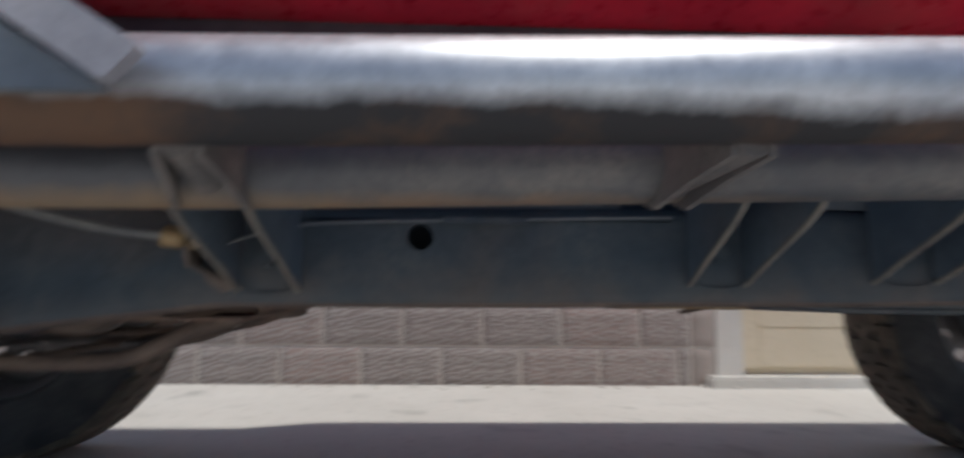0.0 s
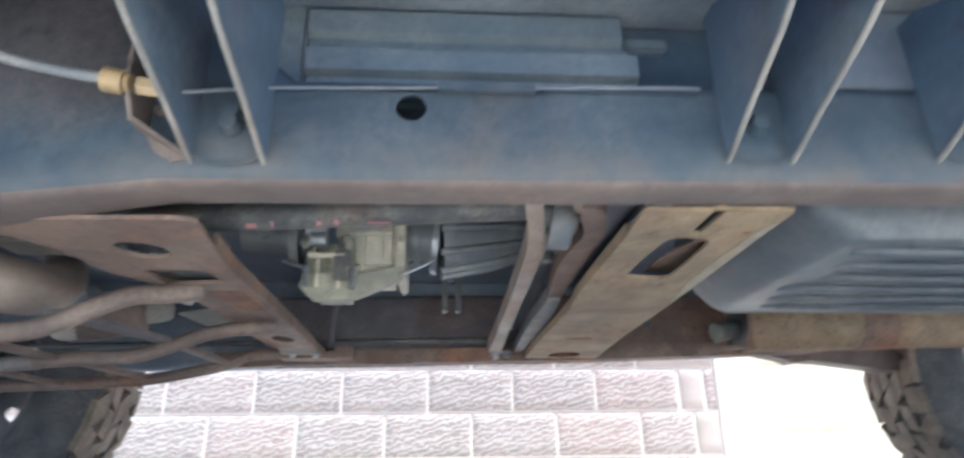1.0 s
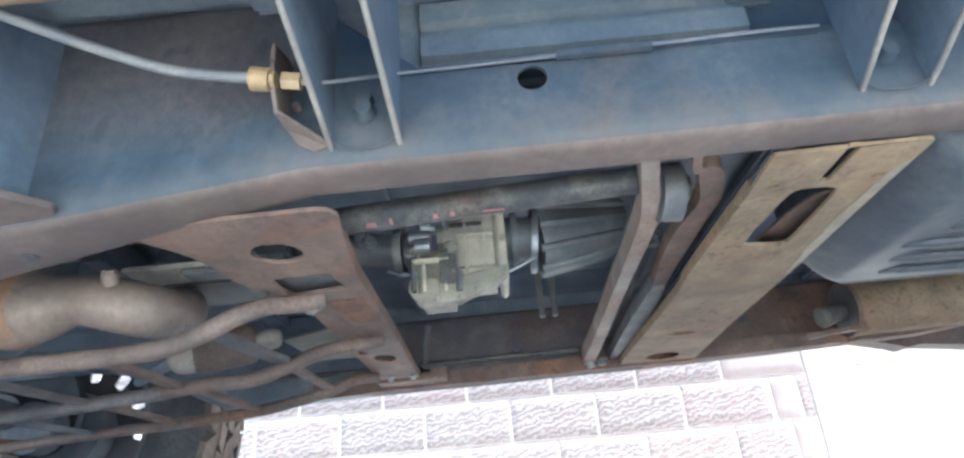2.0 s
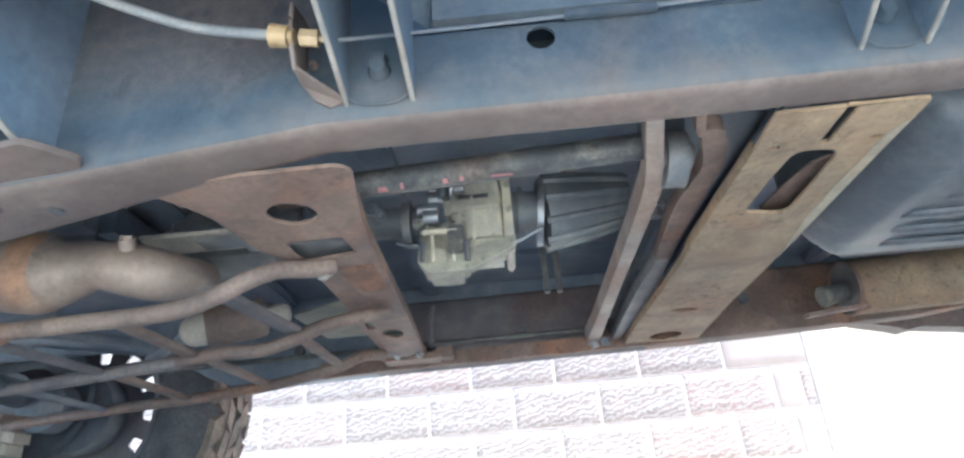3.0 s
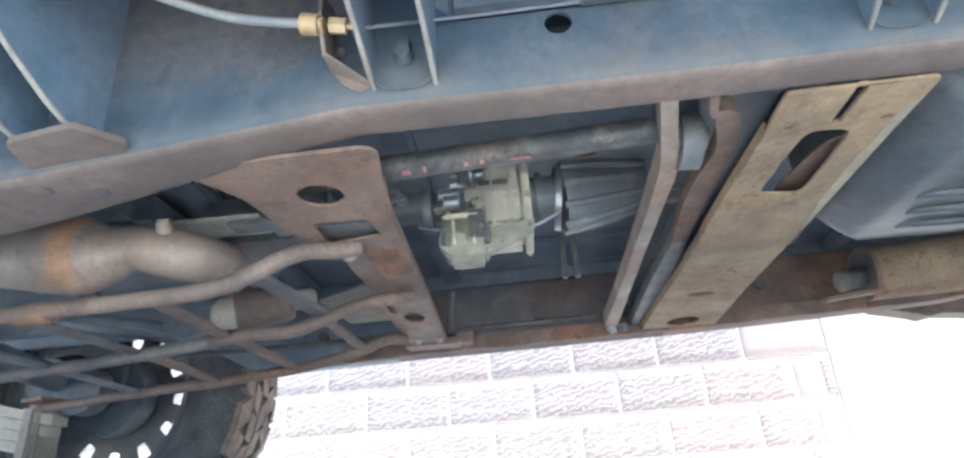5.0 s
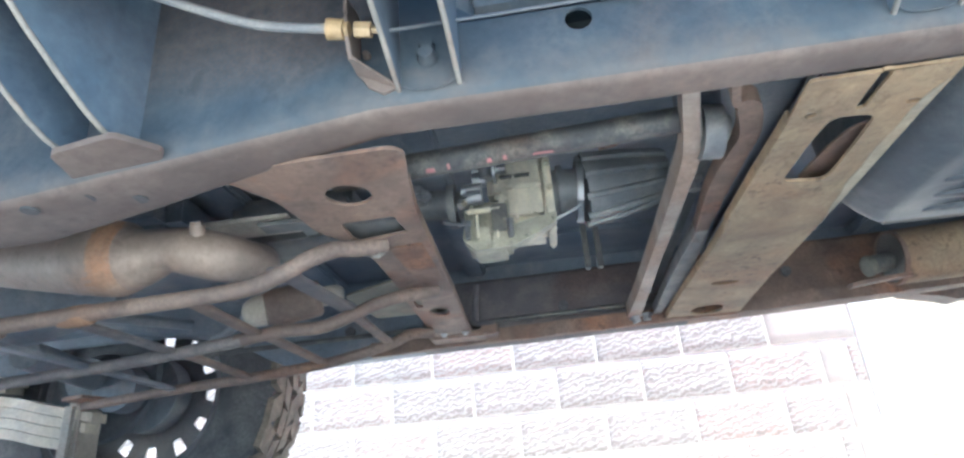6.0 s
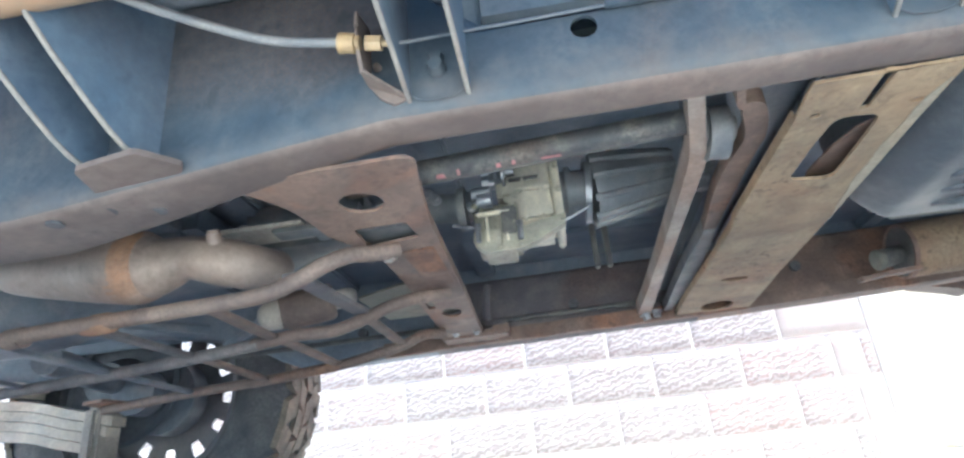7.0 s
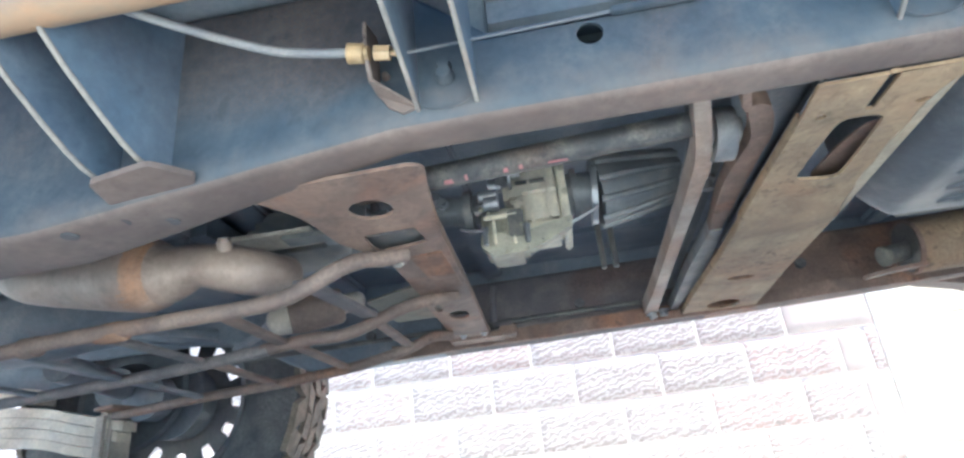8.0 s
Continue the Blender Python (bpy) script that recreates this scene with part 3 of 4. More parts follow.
box(bm, .2, .245, .035, .05, .59, .605, .003)
part("pressed_panel", bm, M_PANEL, car, "grey pressed sheet panel with folds")

# outrigger brackets: two tapering fins on a foot that stand out from the rail
def outrigger(x0, x1, zf, reach=.135, rise=.056, wing=0.0, slant=0.0):
    """Open channel bracket: fins at x0 and x1 from foot height zf, their lower edges rising outwards."""
    br = bmesh.new()
    outline = [(0.002, zf - .004), (-.012, zf + .001), (-.05, zf + .018), (-reach, zf + rise), (-reach, zf + rise + .03), (-.02, .60), (.002, .60)]
    for x, lean in ((x0, -.006 + slant), (x1, (-.006 if x1 < .1 else .0) + slant)):
        plate(br, outline, [], .0035, lambda u, v, w, x=x, lean=lean: Vector((x + w - .0017 + lean * (-u / reach), u, v)))
        # rolled lower lip of the fin
        pts = [(x + lean * (-u / reach), u, v) for u, v in outline[:5]]
        skin = len(br.faces)
        sweep(br, pts, .0026, seg=8, n=3)
        for f in list(br.faces)[skin:]:
            f.material_index = 1
    skin = len(br.faces)
    sweep(br, [(x0, -.006, zf + .002), (x0 * .75 + x1 * .25, -.003, zf - .006), (x0 * .25 + x1 * .75, -.003, zf - .006), (x1, -.006, zf + .002)], .0010, seg=8, n=4)
    for f in list(br.faces)[skin:]:
        f.material_index = 2
    ob = part("outrigger_bracket", br, [M_FIN, M_LIP, M_RAIL], car, "folded steel body bracket with two fins")
    bb = bmesh.new()
    xm = x0 * .5 + x1 * .5
    cyl(bb, (xm, -.001, zf + .028), (xm, -.012, zf + .028), .010, .007, seg=14)
    cyl(bb, (xm, -.001, zf + .04), (xm, -.008, zf + .04), .008, .006, seg=14)
    part("rivet", bb, M_RAIL, ob)
    if wing:
        bw = bmesh.new()
        xa = x0 if wing < 0 else x1
        if wing < 0:
            # folded tab that carries the hose end, open towards the fin, on a sloping foot web
            plate(bw, rounded([(.0, zf + .018), (-.028, zf + .018), (-.042, zf + .045), (-.044, zf + .075), (-.012, zf + .085), (.0, zf + .085)], .004), [], .0025,
                  lambda u, v, w: Vector((xa - .039 + w, u, v)))
            sweep(bw, [(xa - .038, -.026, zf + .018), (xa - .038, -.041, zf + .045), (xa - .037, -.043, zf + .074)], .0022, seg=8, n=4)
            plate(bw, [(0, -.030), (.010, -.024), (.038, -.007), (.038, .002), (.0, .002)], [], .003,
                  lambda u, v, w: Vector((xa - .039 + u, v, zf + .019 - .58 * u + w)))
            plate(bw, [(-.0385, zf + .020), (-.002, zf - .002), (-.014, zf - .006), (-.028, zf + .003)], [], .003, lambda u, v, w: Vector((xa + u, -.003 + w, v)))
            cyl(bw, (xa - .030, -.001, zf + .040), (xa - .030, -.007, zf + .040), .0045, .003, seg=12)
        else:
            sweep(bw, [(xa, -.004, zf), (xa + .012, -.007, zf + .012), (xa + .020, -.010, zf + .038), (xa + .021, -.016, zf + .12)], .0028, seg=8, n=4)
        part("side_flange", bw, M_RAILB if wing < 0 else M_RAIL, ob)
    return ob


outrigger(-.173, -.116, .450, wing=-1)
outrigger(.268, .324, .459, wing=1)
outrigger(.456, .520, .463, wing=1)
br_d = outrigger(-.484, -.428, .416, reach=.13, rise=.086, slant=-.032)
bm = bmesh.new()
plate(bm, rounded([(-.480, -.040), (-.418, -.045), (-.394, -.008), (-.402, .004), (-.490, .004)], .006), [], .006,
      lambda u, v, w: Vector((u, v, .404 + w - .1 * (-.45 - u))))
part("foot_plate", bm, M_RAILB, br_d, "grey-brown rusted foot plate")

# side step: outer and inner tube with bent arms between them
step = new("side_step")
step.parent = car
tagged(step, label="two-tube steel side step, dull and muddy")
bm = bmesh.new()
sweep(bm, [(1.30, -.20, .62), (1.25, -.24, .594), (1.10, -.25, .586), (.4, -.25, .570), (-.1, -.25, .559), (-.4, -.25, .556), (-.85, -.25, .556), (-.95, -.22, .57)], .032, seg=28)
part("outer_tube", bm, M_TUBE, step, "dull metal tube, sky sheen painted on top, shade below with rust patches")
# arch panel that comes down over the tube, with a pale painted lip
arch = new("wheel_arch")
arch.parent = car
tagged(arch, label="dark wheel arch with a pale painted lip")
bm = bmesh.new()
plate(bm, rounded([(-.138, .542), (-.196, .578), (-.60, .835), (-.60, .60), (-.45, .541)], .004), [], .006, lambda u, v, w: Vector((u, -.298 + w, v)))
plate(bm, [(-.14, .560), (-.60, .855), (-.60, .862), (-.136, .566)], [], .22, lambda u, v, w: Vector((u, -.291 + w, v)))
part("liner", bm, M_UNDER, arch)
bm = bmesh.new()
plate(bm, rounded([(-.119, .562), (-.135, .543), (-.62, .852), (-.60, .872)], .004), [], .010, lambda u, v, w: Vector((u, -.309 + w, v)))
part("lip", bm, M_LILAC, arch, "pale lilac-grey painted lip")
bm = bmesh.new()
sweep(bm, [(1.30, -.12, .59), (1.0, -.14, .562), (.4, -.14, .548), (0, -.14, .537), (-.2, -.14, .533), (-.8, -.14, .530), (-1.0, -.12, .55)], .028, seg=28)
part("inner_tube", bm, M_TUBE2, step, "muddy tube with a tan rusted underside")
def step_arm(x0, x1, lean, spread, lift):
    """Open channel between the tubes: two cheeks, wider apart by spread at the inner tube, with mud caked between them."""
    br = bmesh.new()
    out = lambda u: (-u - .14) / .105
    for x, k in ((x0, -1), (x1, 1)):
        plate(br, [(-.245, .522), (-.20, .515), (-.15, .503), (-.128, .512), (-.15, .545), (-.245, .56)], [], .005,
              lambda u, v, w: Vector((x + k * spread * (1 - out(u)) + w - .0025 + lean * out(u), u, v + lift)))
    mid = (x0 + x1) / 2
    sweep(br, [(mid + lean, -.245, .535 + lift), (mid + lean * .5, -.19, .53 + lift), (mid, -.14, .525 + lift)], .014, seg=12)
    part("step_arm", br, M_ARM, step, "mud-caked step arm")


step_arm(-.158, -.132, .018, .014, 0.0)
step_arm(.184, .208, .02, 0.0, .005)
step_arm(.549, .573, .035, 0.0, .015)

# crossmembers
def cross_plate(outline, holes, zfun, depth, name, material, label):
    """Flat crossmember sheet with cut-outs; each long side turns up into a flange of its own."""
    br = bmesh.new()
    plate(br, outline, holes, .004, lambda u, v, w: Vector((u, v, zfun(v) + w)))
    ob = part(name, br, material, car, label)
    lo, hi = min(p[1] for p in outline), max(p[1] for p in outline)
    mid = sum(p[0] for p in outline) / len(outline)
    for side in (-1, 1):
        run = sorted((p for p in outline if (p[0] - mid) * side > 0 and lo + .06 < p[1] < hi - .004), key=lambda p: p[1])
        br = bmesh.new()
        rows = [[br.verts.new((x - side * a, y, zfun(y) + b)) for a, b in ((0, .0045), (0, depth), (.0035, depth), (.0035, .0045))] for x, y in run]
        for a, b in zip(rows, rows[1:]):
            for k in range(4):
                br.faces.new((a[k], a[(k + 1) % 4], b[(k + 1) % 4], b[k]))
        br.faces.new(rows[0])
        br.faces.new(list(reversed(rows[-1])))
        part("flange", br, material, ob)
    return ob


ZR = lambda v: .431
ZL = lambda v: .4145 + .0165 * max(0.0, v - .05) / .94
cr_out = rounded([(.2101, .0543), (.352, .05), (.3551, .1694), (.3691, .4424), (.3762, .7091), (.3959, 1.0781), (.2215, 1.0781), (.2185, .83), (.2225, .58), (.2213, .428), (.2168, .404), (.2145, .265), (.2142, .13)], .006, 2)
cr = cross_plate(cr_out, [rounded([(.2591, .1277), (.3077, .1321), (.3125, .2136), (.3149, .29), (.2558, .2787), (.2555, .1914)], .016, 4),
                          rounded([(.275, .05), (.287, .05), (.2869, .1168), (.2768, .1168)], .004, 2),
                          ellipse(.2938, .7316, .0271, .013, 16, 4), ellipse(.3049, .9467, .0367, .04, 18),
                          ellipse(.2335, .1179, .0061, .005, 8), ellipse(.3341, .1136, .0081, .005, 8)],
                 ZR, .014, "crossmember", M_TAN, "tan dusty chassis crossmember with cut-outs")
bm = bmesh.new()
plate(bm, rounded([(.3056, .1749), (.3505, .1584), (.359, .3264), (.2950, .3264), (.2945, .2832), (.2965, .2304)], .016, 5), [], .003, lambda u, v, w: Vector((u, v, .4425 + .05 * (v - .16) + w)))
part("inner_web", bm, M_CROSS, cr, "brown inner web")
bm = bmesh.new()
edge = [(.350 + .019 * t - .004 * abs(math.sin(31 * t)) - .013 * math.sin(math.pi * min(1.0, t * 1.15)) ** .5, .077 + .37 * t) for t in (k / 14 for k in range(15))]
plate(bm, [(.3499, .0768)] + edge[1:-1] + [(.3688, .4483)], [], .001, lambda u, v, w: Vector((u, v, ZR(v) - .001 + w)))
part("mud_streak", bm, M_STREAK, cr, "pale olive streak along the edge")
cl_out = rounded([(-.3854, .0607), (-.36, .105), (-.349, .132), (-.343, .181), (-.340, .228), (-.321, .269), (-.308, .305), (-.302, .352), (-.303, .438), (-.305, .546), (-.312, .60), (-.325, .993), (-.2395, .993), (-.233, .824), (-.22, .59), (-.213, .41), (-.206, .226), (-.197, .144), (-.187, .082), (-.183, .0564), (-.195, .046), (-.34, .05)], .008, 2)
cl = cross_plate(cl_out, [ellipse(-.2672, .1386, .0263, .0273, 18), rounded([(-.303, .214), (-.234, .210), (-.230, .267), (-.304, .283)], .005, 2),
                          ellipse(-.268, .702, .020, .036, 16), rounded([(-.300, .585), (-.285, .585), (-.291, .655), (-.304, .655)], .004)],
                 ZL, .018, "crossmember", M_CROSS, "brown rusted chassis crossmember with cut-outs")
bm = bmesh.new()
plate(bm, rounded([(-.2684, .315), (-.2198, .3093), (-.2221, .4897), (-.2553, .5135), (-.2653, .4424)], .006), [], .003, lambda u, v, w: Vector((u, v, ZL(v) - .0015 + w)))
part("patch_plate", bm, M_PATCH, cl, "orange rusted patch plate")
bm = bmesh.new()
plate(bm, rounded([(-.45, .66), (-.345, .60), (-.275, .60), (-.275, .86), (-.44, .86)], .012), [], .004, lambda u, v, w: Vector((u, v, ZL(v) + .040 + w)))
part("side_gusset", bm, M_OLIVE, cl, "olive dusty gusset sheet")
bm = bmesh.new()
box(bm, -.322, -.240, .250, .345, .4318, .4349, .001)
part("backing_plate", bm, M_LINE, cl, "pale dusty backing plate")
bolts(cl, [((x, y, ZL(y) - .002), (0, 0, -1), .0055, .005) for x, y in ((-.2468, .9007), (-.2957, .9007))], M_STEEL)
bm = bmesh.new()
box(bm, -.338, -.2043, .9347, 1.0182, .4244, .4388, .004)
box(bm, -.2155, -.1765, .9463, 1.0132, .4278, .4557, .004)
part("end_gusset", bm, M_CROSS, cl)

# gearbox bearer: an arched channel with two flanges
def strap(bm_, pts, wide, thick):
    path = smooth_path(pts, 6)
    rows = []
    for i, p in enumerate(path):
        a, b = path[max(i - 1, 0)], path[min(i + 1, len(path) - 1)]
        d = Vector((b - a)[:3]).normalized()
        s = d.cross(Vector((0, 0, 1))).normalized()
        w = p[3] if len(p) > 3 else wide
        c = Vector(p[:3])
        rows.append([bm_.verts.new(c + s * w / 2), bm_.verts.new(c - s * w / 2), bm_.verts.new(c - s * w / 2 + Vector((0, 0, thick))), bm_.verts.new(c + s * w / 2 + Vector((0, 0, thick)))])
    for a, b in zip(rows, rows[1:]):
        for k in range(4):
            bm_.faces.new((a[k], b[k], b[(k + 1) % 4], a[(k + 1) % 4]))
    bm_.faces.new(rows[0])
    bm_.faces.new(list(reversed(rows[-1])))


bearer = new("gearbox_bearer")
bearer.parent = car
tagged(bearer, label="arched steel gearbox bearer with two flanges")
bm = bmesh.new()
strap(bm, [(.106, .05, .466, .0176), (.1207, .1255, .4643, .0187), (.1347, .2025, .4595, .0197), (.1422, .2584, .4588, .0225), (.1453, .384, .4578, .0210), (.1481, .6224, .4538, .0216), (.1489, .8359, .4469, .0251), (.1482, .9931, .4428, .0314)], .023, .0314)
part("flange", bm, M_STRAP, bearer, "dusty brown flange")
bm = bmesh.new()
strap(bm, [(.150, .05, .457, .010), (.1605, .100, .457, .0095), (.1665, .119, .457, .011), (.1820, .131, .457, .0250), (.1990, .190, .457, .0240), (.1980, .235, .457, .0260), (.1965, .295, .457, .0300), (.1985, .370, .457, .0285), (.2050, .470, .457, .0215), (.2060, .500, .4565, .0200)], .0226, .0206)
part("flange", bm, M_CROSS, bearer, "brown rusted flange")
bm = bmesh.new()
strap(bm, [(.2060, .496, .4535, .0190), (.2075, .560, .4525, .0260), (.2090, .680, .4520, .0320), (.2080, .840, .4490, .0280), (.2065, .930, .4470, .0215), (.2040, 1.0064, .4455, .0180)], .0239, .0239)
part("stiffener", bm, M_LINE, bearer, "grey steel stiffener")
bm = bmesh.new()
strap(bm, [(.1538, .1914, .5424), (.178, .3264, .5289), (.1866, .6224, .5223), (.1869, 1.0198, .502)], .0583, .0042)
part("web", bm, M_TANK, bearer, "dark channel web")
bolts(bearer, [((.1821, .3956, .5063), (0, 0, -1), .0094, .0146), ((.1506, .9997, .4442), (.3, 0, -1), .01, .011), ((.1773, .9931, .4473), (0, 0, -1), .01, .011)], M_STEEL)

# propeller shaft
bm = bmesh.new()
cyl(bm, (-.304, .1892, .4663), (.1384, .1892, .4894), .0158, seg=24)
shaft = part("propeller_shaft", bm, M_PROP, car, "dust-speckled grey propeller shaft")
bm = bmesh.new()
cyl(bm, (.1503, .2136, .4814), (.1747, .2136, .4793), .0337, seg=28)
cyl(bm, (.1316, .2025, .487), (.1809, .2136, .4814), .0184, seg=20)
part("shaft_collar", bm, M_LINE, shaft, "blue-grey steel collar")
for x, w, l in ((-.186, .0122, .006), (-.1596, .0041, .008), (-.1108, .0061, .006), (-.0914, .0051, .006), (-.0558, .0264, .0025)):
    bm = bmesh.new()
    z = .4599 + (x + .4261) * .0523
    plate(bm, [(x, radians(252)), (x + w, radians(252)), (x + w * .9, radians(252) - l / .0158), (x + w * .1, radians(252) - l / .0158)], [], .0006,
          lambda u, v, q: Vector((u, .1892 + (.0157 + q) * math.cos(v), z + (.0157 + q) * math.sin(v))))
    part("paint_mark", bm, M_PINK, shaft, "pink paint mark")

# transfer case
tc = new("transfer_case")
tc.parent = car
tagged(tc, label="pale cast aluminium transfer case with bolts and ribs")
bm = bmesh.new()
box(bm, -.1102, -.0345, .3967, .5175, .4692, .5953, .012)
box(bm, -.1312, -.0913, .4072, .507, .5196, .5879, .010)
box(bm, -.0408, -.0282, .3915, .5227, .465, .5774, .004)
box(bm, -.1143, -.1017, .3928, .5061, .4721, .5193, .004)
part("main_housing", bm, M_CAST, tc, "pale smooth cast housing")
bm = bmesh.new()
box(bm, -.1711, -.1018, .4072, .507, .444, .5175, .010)
plate(bm, rounded([(-.1724, .4458), (-.1536, .427), (-.0963, .4291), (-.0754, .4374), (-.0285, .4604), (-.0264, .4771), (-.1015, .4604), (-.1693, .4666)], .005), [], .019,
      lambda u, v, w: Vector((u, .3873 + w, v)))
for x in (-.1588, -.1307, -.1046):
    box(bm, x, x + .006, .3873, .406, .4385, .5063, .002)
part("lower_cover", bm, M_COVER, tc, "ribbed lower cover")
bm = bmesh.new()
for x, z0, z1 in ((-.1505, .4437, .4854), (-.1203, .4416, .4771), (-.089, .4698, .5636), (-.0619, .4771, .5667)):
    box(bm, x, x + .004, .3821, .3915, z0, z1, .0015)
box(bm, -.0994, -.0452, .3833, .3917, .5225, .5288, .002)
box(bm, -.1639, -.1098, .3811, .3904, .487, .4933, .002)
part("casting_ribs", bm, M_CAST, tc)
# Raised dark bar: the shade of a cut line put into its colour.
bm = bmesh.new()
box(bm, -.108, -.060, .3835, .392, .5415, .5455, .001)
part("slot", bm, M_SHAFT, tc, "thin raised bar, dark in place of shade in a cut line")
bolts(tc, [((x, .3883, z), (0, -1, 0), .0032, .006) for x, z in ((-.1661, .5063), (-.1641, .4604), (-.1328, .4333), (-.0994, .4333), (-.1057, .4698), (-.0327, .4666), (-.0327, .5167), (-.0327, .5584), (-.0754, .4437))], M_COVER)
# Raised dark plate: the shade of a hollow in the cover, as colour.
for x0, x1, z0, z1 in ((-.126, -.101, .452, .498),):
    bm = bmesh.new()
    box(bm, x0, x1, .3815, .386, z0, z1, .003)
    part("recess", bm, M_SHAFT, tc, "raised plate, dark in place of a hollow's shade")
for x, z in ((-.163, .455), (-.0985, .452)):
    bm = bmesh.new()
    cyl(bm, (x, .380, z - .012), (x, .380, z + .014), .0042, seg=12)
    cyl(bm, (x, .380, z + .010), (x, .380, z + .017), .0062, seg=6)
    part("stud", bm, M_STEEL, tc, "bright steel stud")
bm = bmesh.new()
for x, y, z, r, l in ((-.1536, .3898, .5289, .0094, .0313), (-.1411, .3956, .548, .0125, .0209), (-.1244, .3956, .5636, .0083, .0521), (-.1494, .3898, .5154, .0125, .0229)):
    cyl(bm, (x - l / 2, y, z), (x + l / 2, y, z), r, seg=14)
box(bm, -.1799, -.1558, .3968, .4177, .5089, .5214, .003)
cyl(bm, (-.1285, .384, .5422), (-.1285, .384, .5786), .0104, seg=14)
cyl(bm, (-.1181, .384, .5578), (-.1139, .384, .5578), .0229, seg=18)
part("selector_gear", bm, M_STEEL, tc, "greasy selector fittings")
bm = bmesh.new()
cyl(bm, (-.0304, .4541, .5405), (.0137, .4541, .5384), .0346, seg=24)
cyl(bm, (-.0178, .4541, .5395), (-.0094, .4541, .5395), .042, seg=24)
part("output_shaft", bm, M_GREY, tc)
bm = bmesh.new()
cyl(bm, (.0127, .4541, .5342), (.0221, .4541, .5332), .0504, seg=28)
sweep(bm, [(.0153, .4014, .4909), (.007, .3979, .4834), (-.0097, .3979, .4751), (-.0285, .3956, .4666)], .0026, seg=8)
part("output_flange", bm, M_STEEL, tc, "worn steel output flange")
bm = bmesh.new()
cyl(bm, (.0223, .466, .5411), (.1614, .4778, .5575), .0579, .0379, seg=24)
part("ribbed_cone", bm, M_GREY, tc, "grey ribbed tail housing")
for a in range(0, 360, 36):
    c, s = math.cos(radians(a)), math.sin(radians(a))
    bm = bmesh.new()
    sweep(bm, [(.0244, .466 + .0578 * c, .5411 + .0578 * s), (.0874, .4712 + .0515 * c, .5485 + .0515 * s), (.161, .4765 + .0389 * c, .5569 + .0389 * s)], .0063, seg=8, n=2)
    part("rib", bm, M_GREY, tc)
bm = bmesh.new()
cyl(bm, (-.2715, .4424, .5399), (-.173, .4424, .5315), .0252, seg=20)
cyl(bm, (-.2429, .4248, .539), (-.2293, .4248, .539), .0146, seg=12)
cyl(bm, (-.1959, .4306, .5236), (-.1833, .4306, .5236), .0366, seg=22)
part("input_flange", bm, M_GREY, tc)
bolts(tc, [((-.2414, .4026, .5421), (0, -1, 0), .0084, .0105), ((-.2288, .4026, .5337), (0, -1, 0), .0063, .0105)], M_STEEL, "mount_bolt")
bm = bmesh.new()
sweep(bm, [(-.2061, .4189, .4917), (-.1851, .4073, .4817), (-.1642, .4073, .4776)], .0026, seg=8)
part("lever_rod", bm, M_STEEL, tc)

# gearbox tunnel, plates and hangers behind
bm = bmesh.new()
box(bm, -1.6, 1.9, 1.045, 1.06, .53, .64, .004)
part("side_panel", bm, M_UNDER, car, "dark coated side panel")
bm = bmesh.new()
box(bm, -.2031, .2278, .8234, .9781, .6129, .6516, .012)
part("tunnel_plate", bm, M_UNDER, car, "dark tunnel plate")
bm = bmesh.new()
box(bm, .0265, .0373, .6666, .6806, .4709, .5624, .002)
box(bm, .0502, .061, .6666, .6806, .4709, .5624, .002)
part("hanger_strip", bm, M_SHAFT, car, "dark hanger strips")
bm = bmesh.new()
sweep(bm, [(-.2259, .9401, .4597), (-.2224, .9269, .498), (-.2146, .9269, .5423)], .0089, seg=10)
box(bm, -.2317, -.1817, .9422, .9644, .4491, .4602, .003)
part("hanger", bm, M_FAR, car)
bm = bmesh.new()
sweep(bm, [(.0336, .3609, .5835), (.0648, .3609, .5846), (.081, .3956, .5824), (.0552, .4189, .5889)], .0031, seg=8)
sweep(bm, [(.0234, .3724, .58), (.0545, .3667, .5776), (.0653, .3956, .5845)], .0026, seg=8)
part("wiring", bm, M_ROD, car, "loose copper-coloured wires")

# exhaust
ex = new("exhaust")
ex.parent = car
tagged(ex, label="dusty heat-stained exhaust with a flared silencer")
bm = bmesh.new()
sweep(bm, [(-.6019, .5616, .5247, .0276), (-.5211, .4424, .4718, .0294), (-.4835, .3609, .4371, .0312), (-.4747, .3093, .4200, .032), (-.4918, .281, .4195, .0335), (-.5273, .2708, .4280, .0335), (-.5662, .2697, .4355, .031), (-.6096, .273, .4306, .0411), (-.6407, .2776, .4349, .0524), (-.6771, .2832, .4392, .0514), (-.7607, .298, .4522, .0453), (-.8648, .3093, .4692, .0372), (-.9118, .315, .4756, .0227)], seg=28)
part("silencer", bm, M_EXH, ex, "tan dusty flared silencer")
bm = bmesh.new()
sweep(bm, [(-.621, .2753, .4328, .0457), (-.6283, .2759, .4333, .0495), (-.6407, .2776, .4349, .053), (-.6543, .2798, .436, .0528), (-.6626, .281, .4371, .0522)], seg=30)
part("rust_band", bm, M_HEAT, ex, "orange rusted weld band")
bm = bmesh.new()
cyl(bm, (-.513, .252, .440), (-.512, .242, .455), .0105, seg=14)
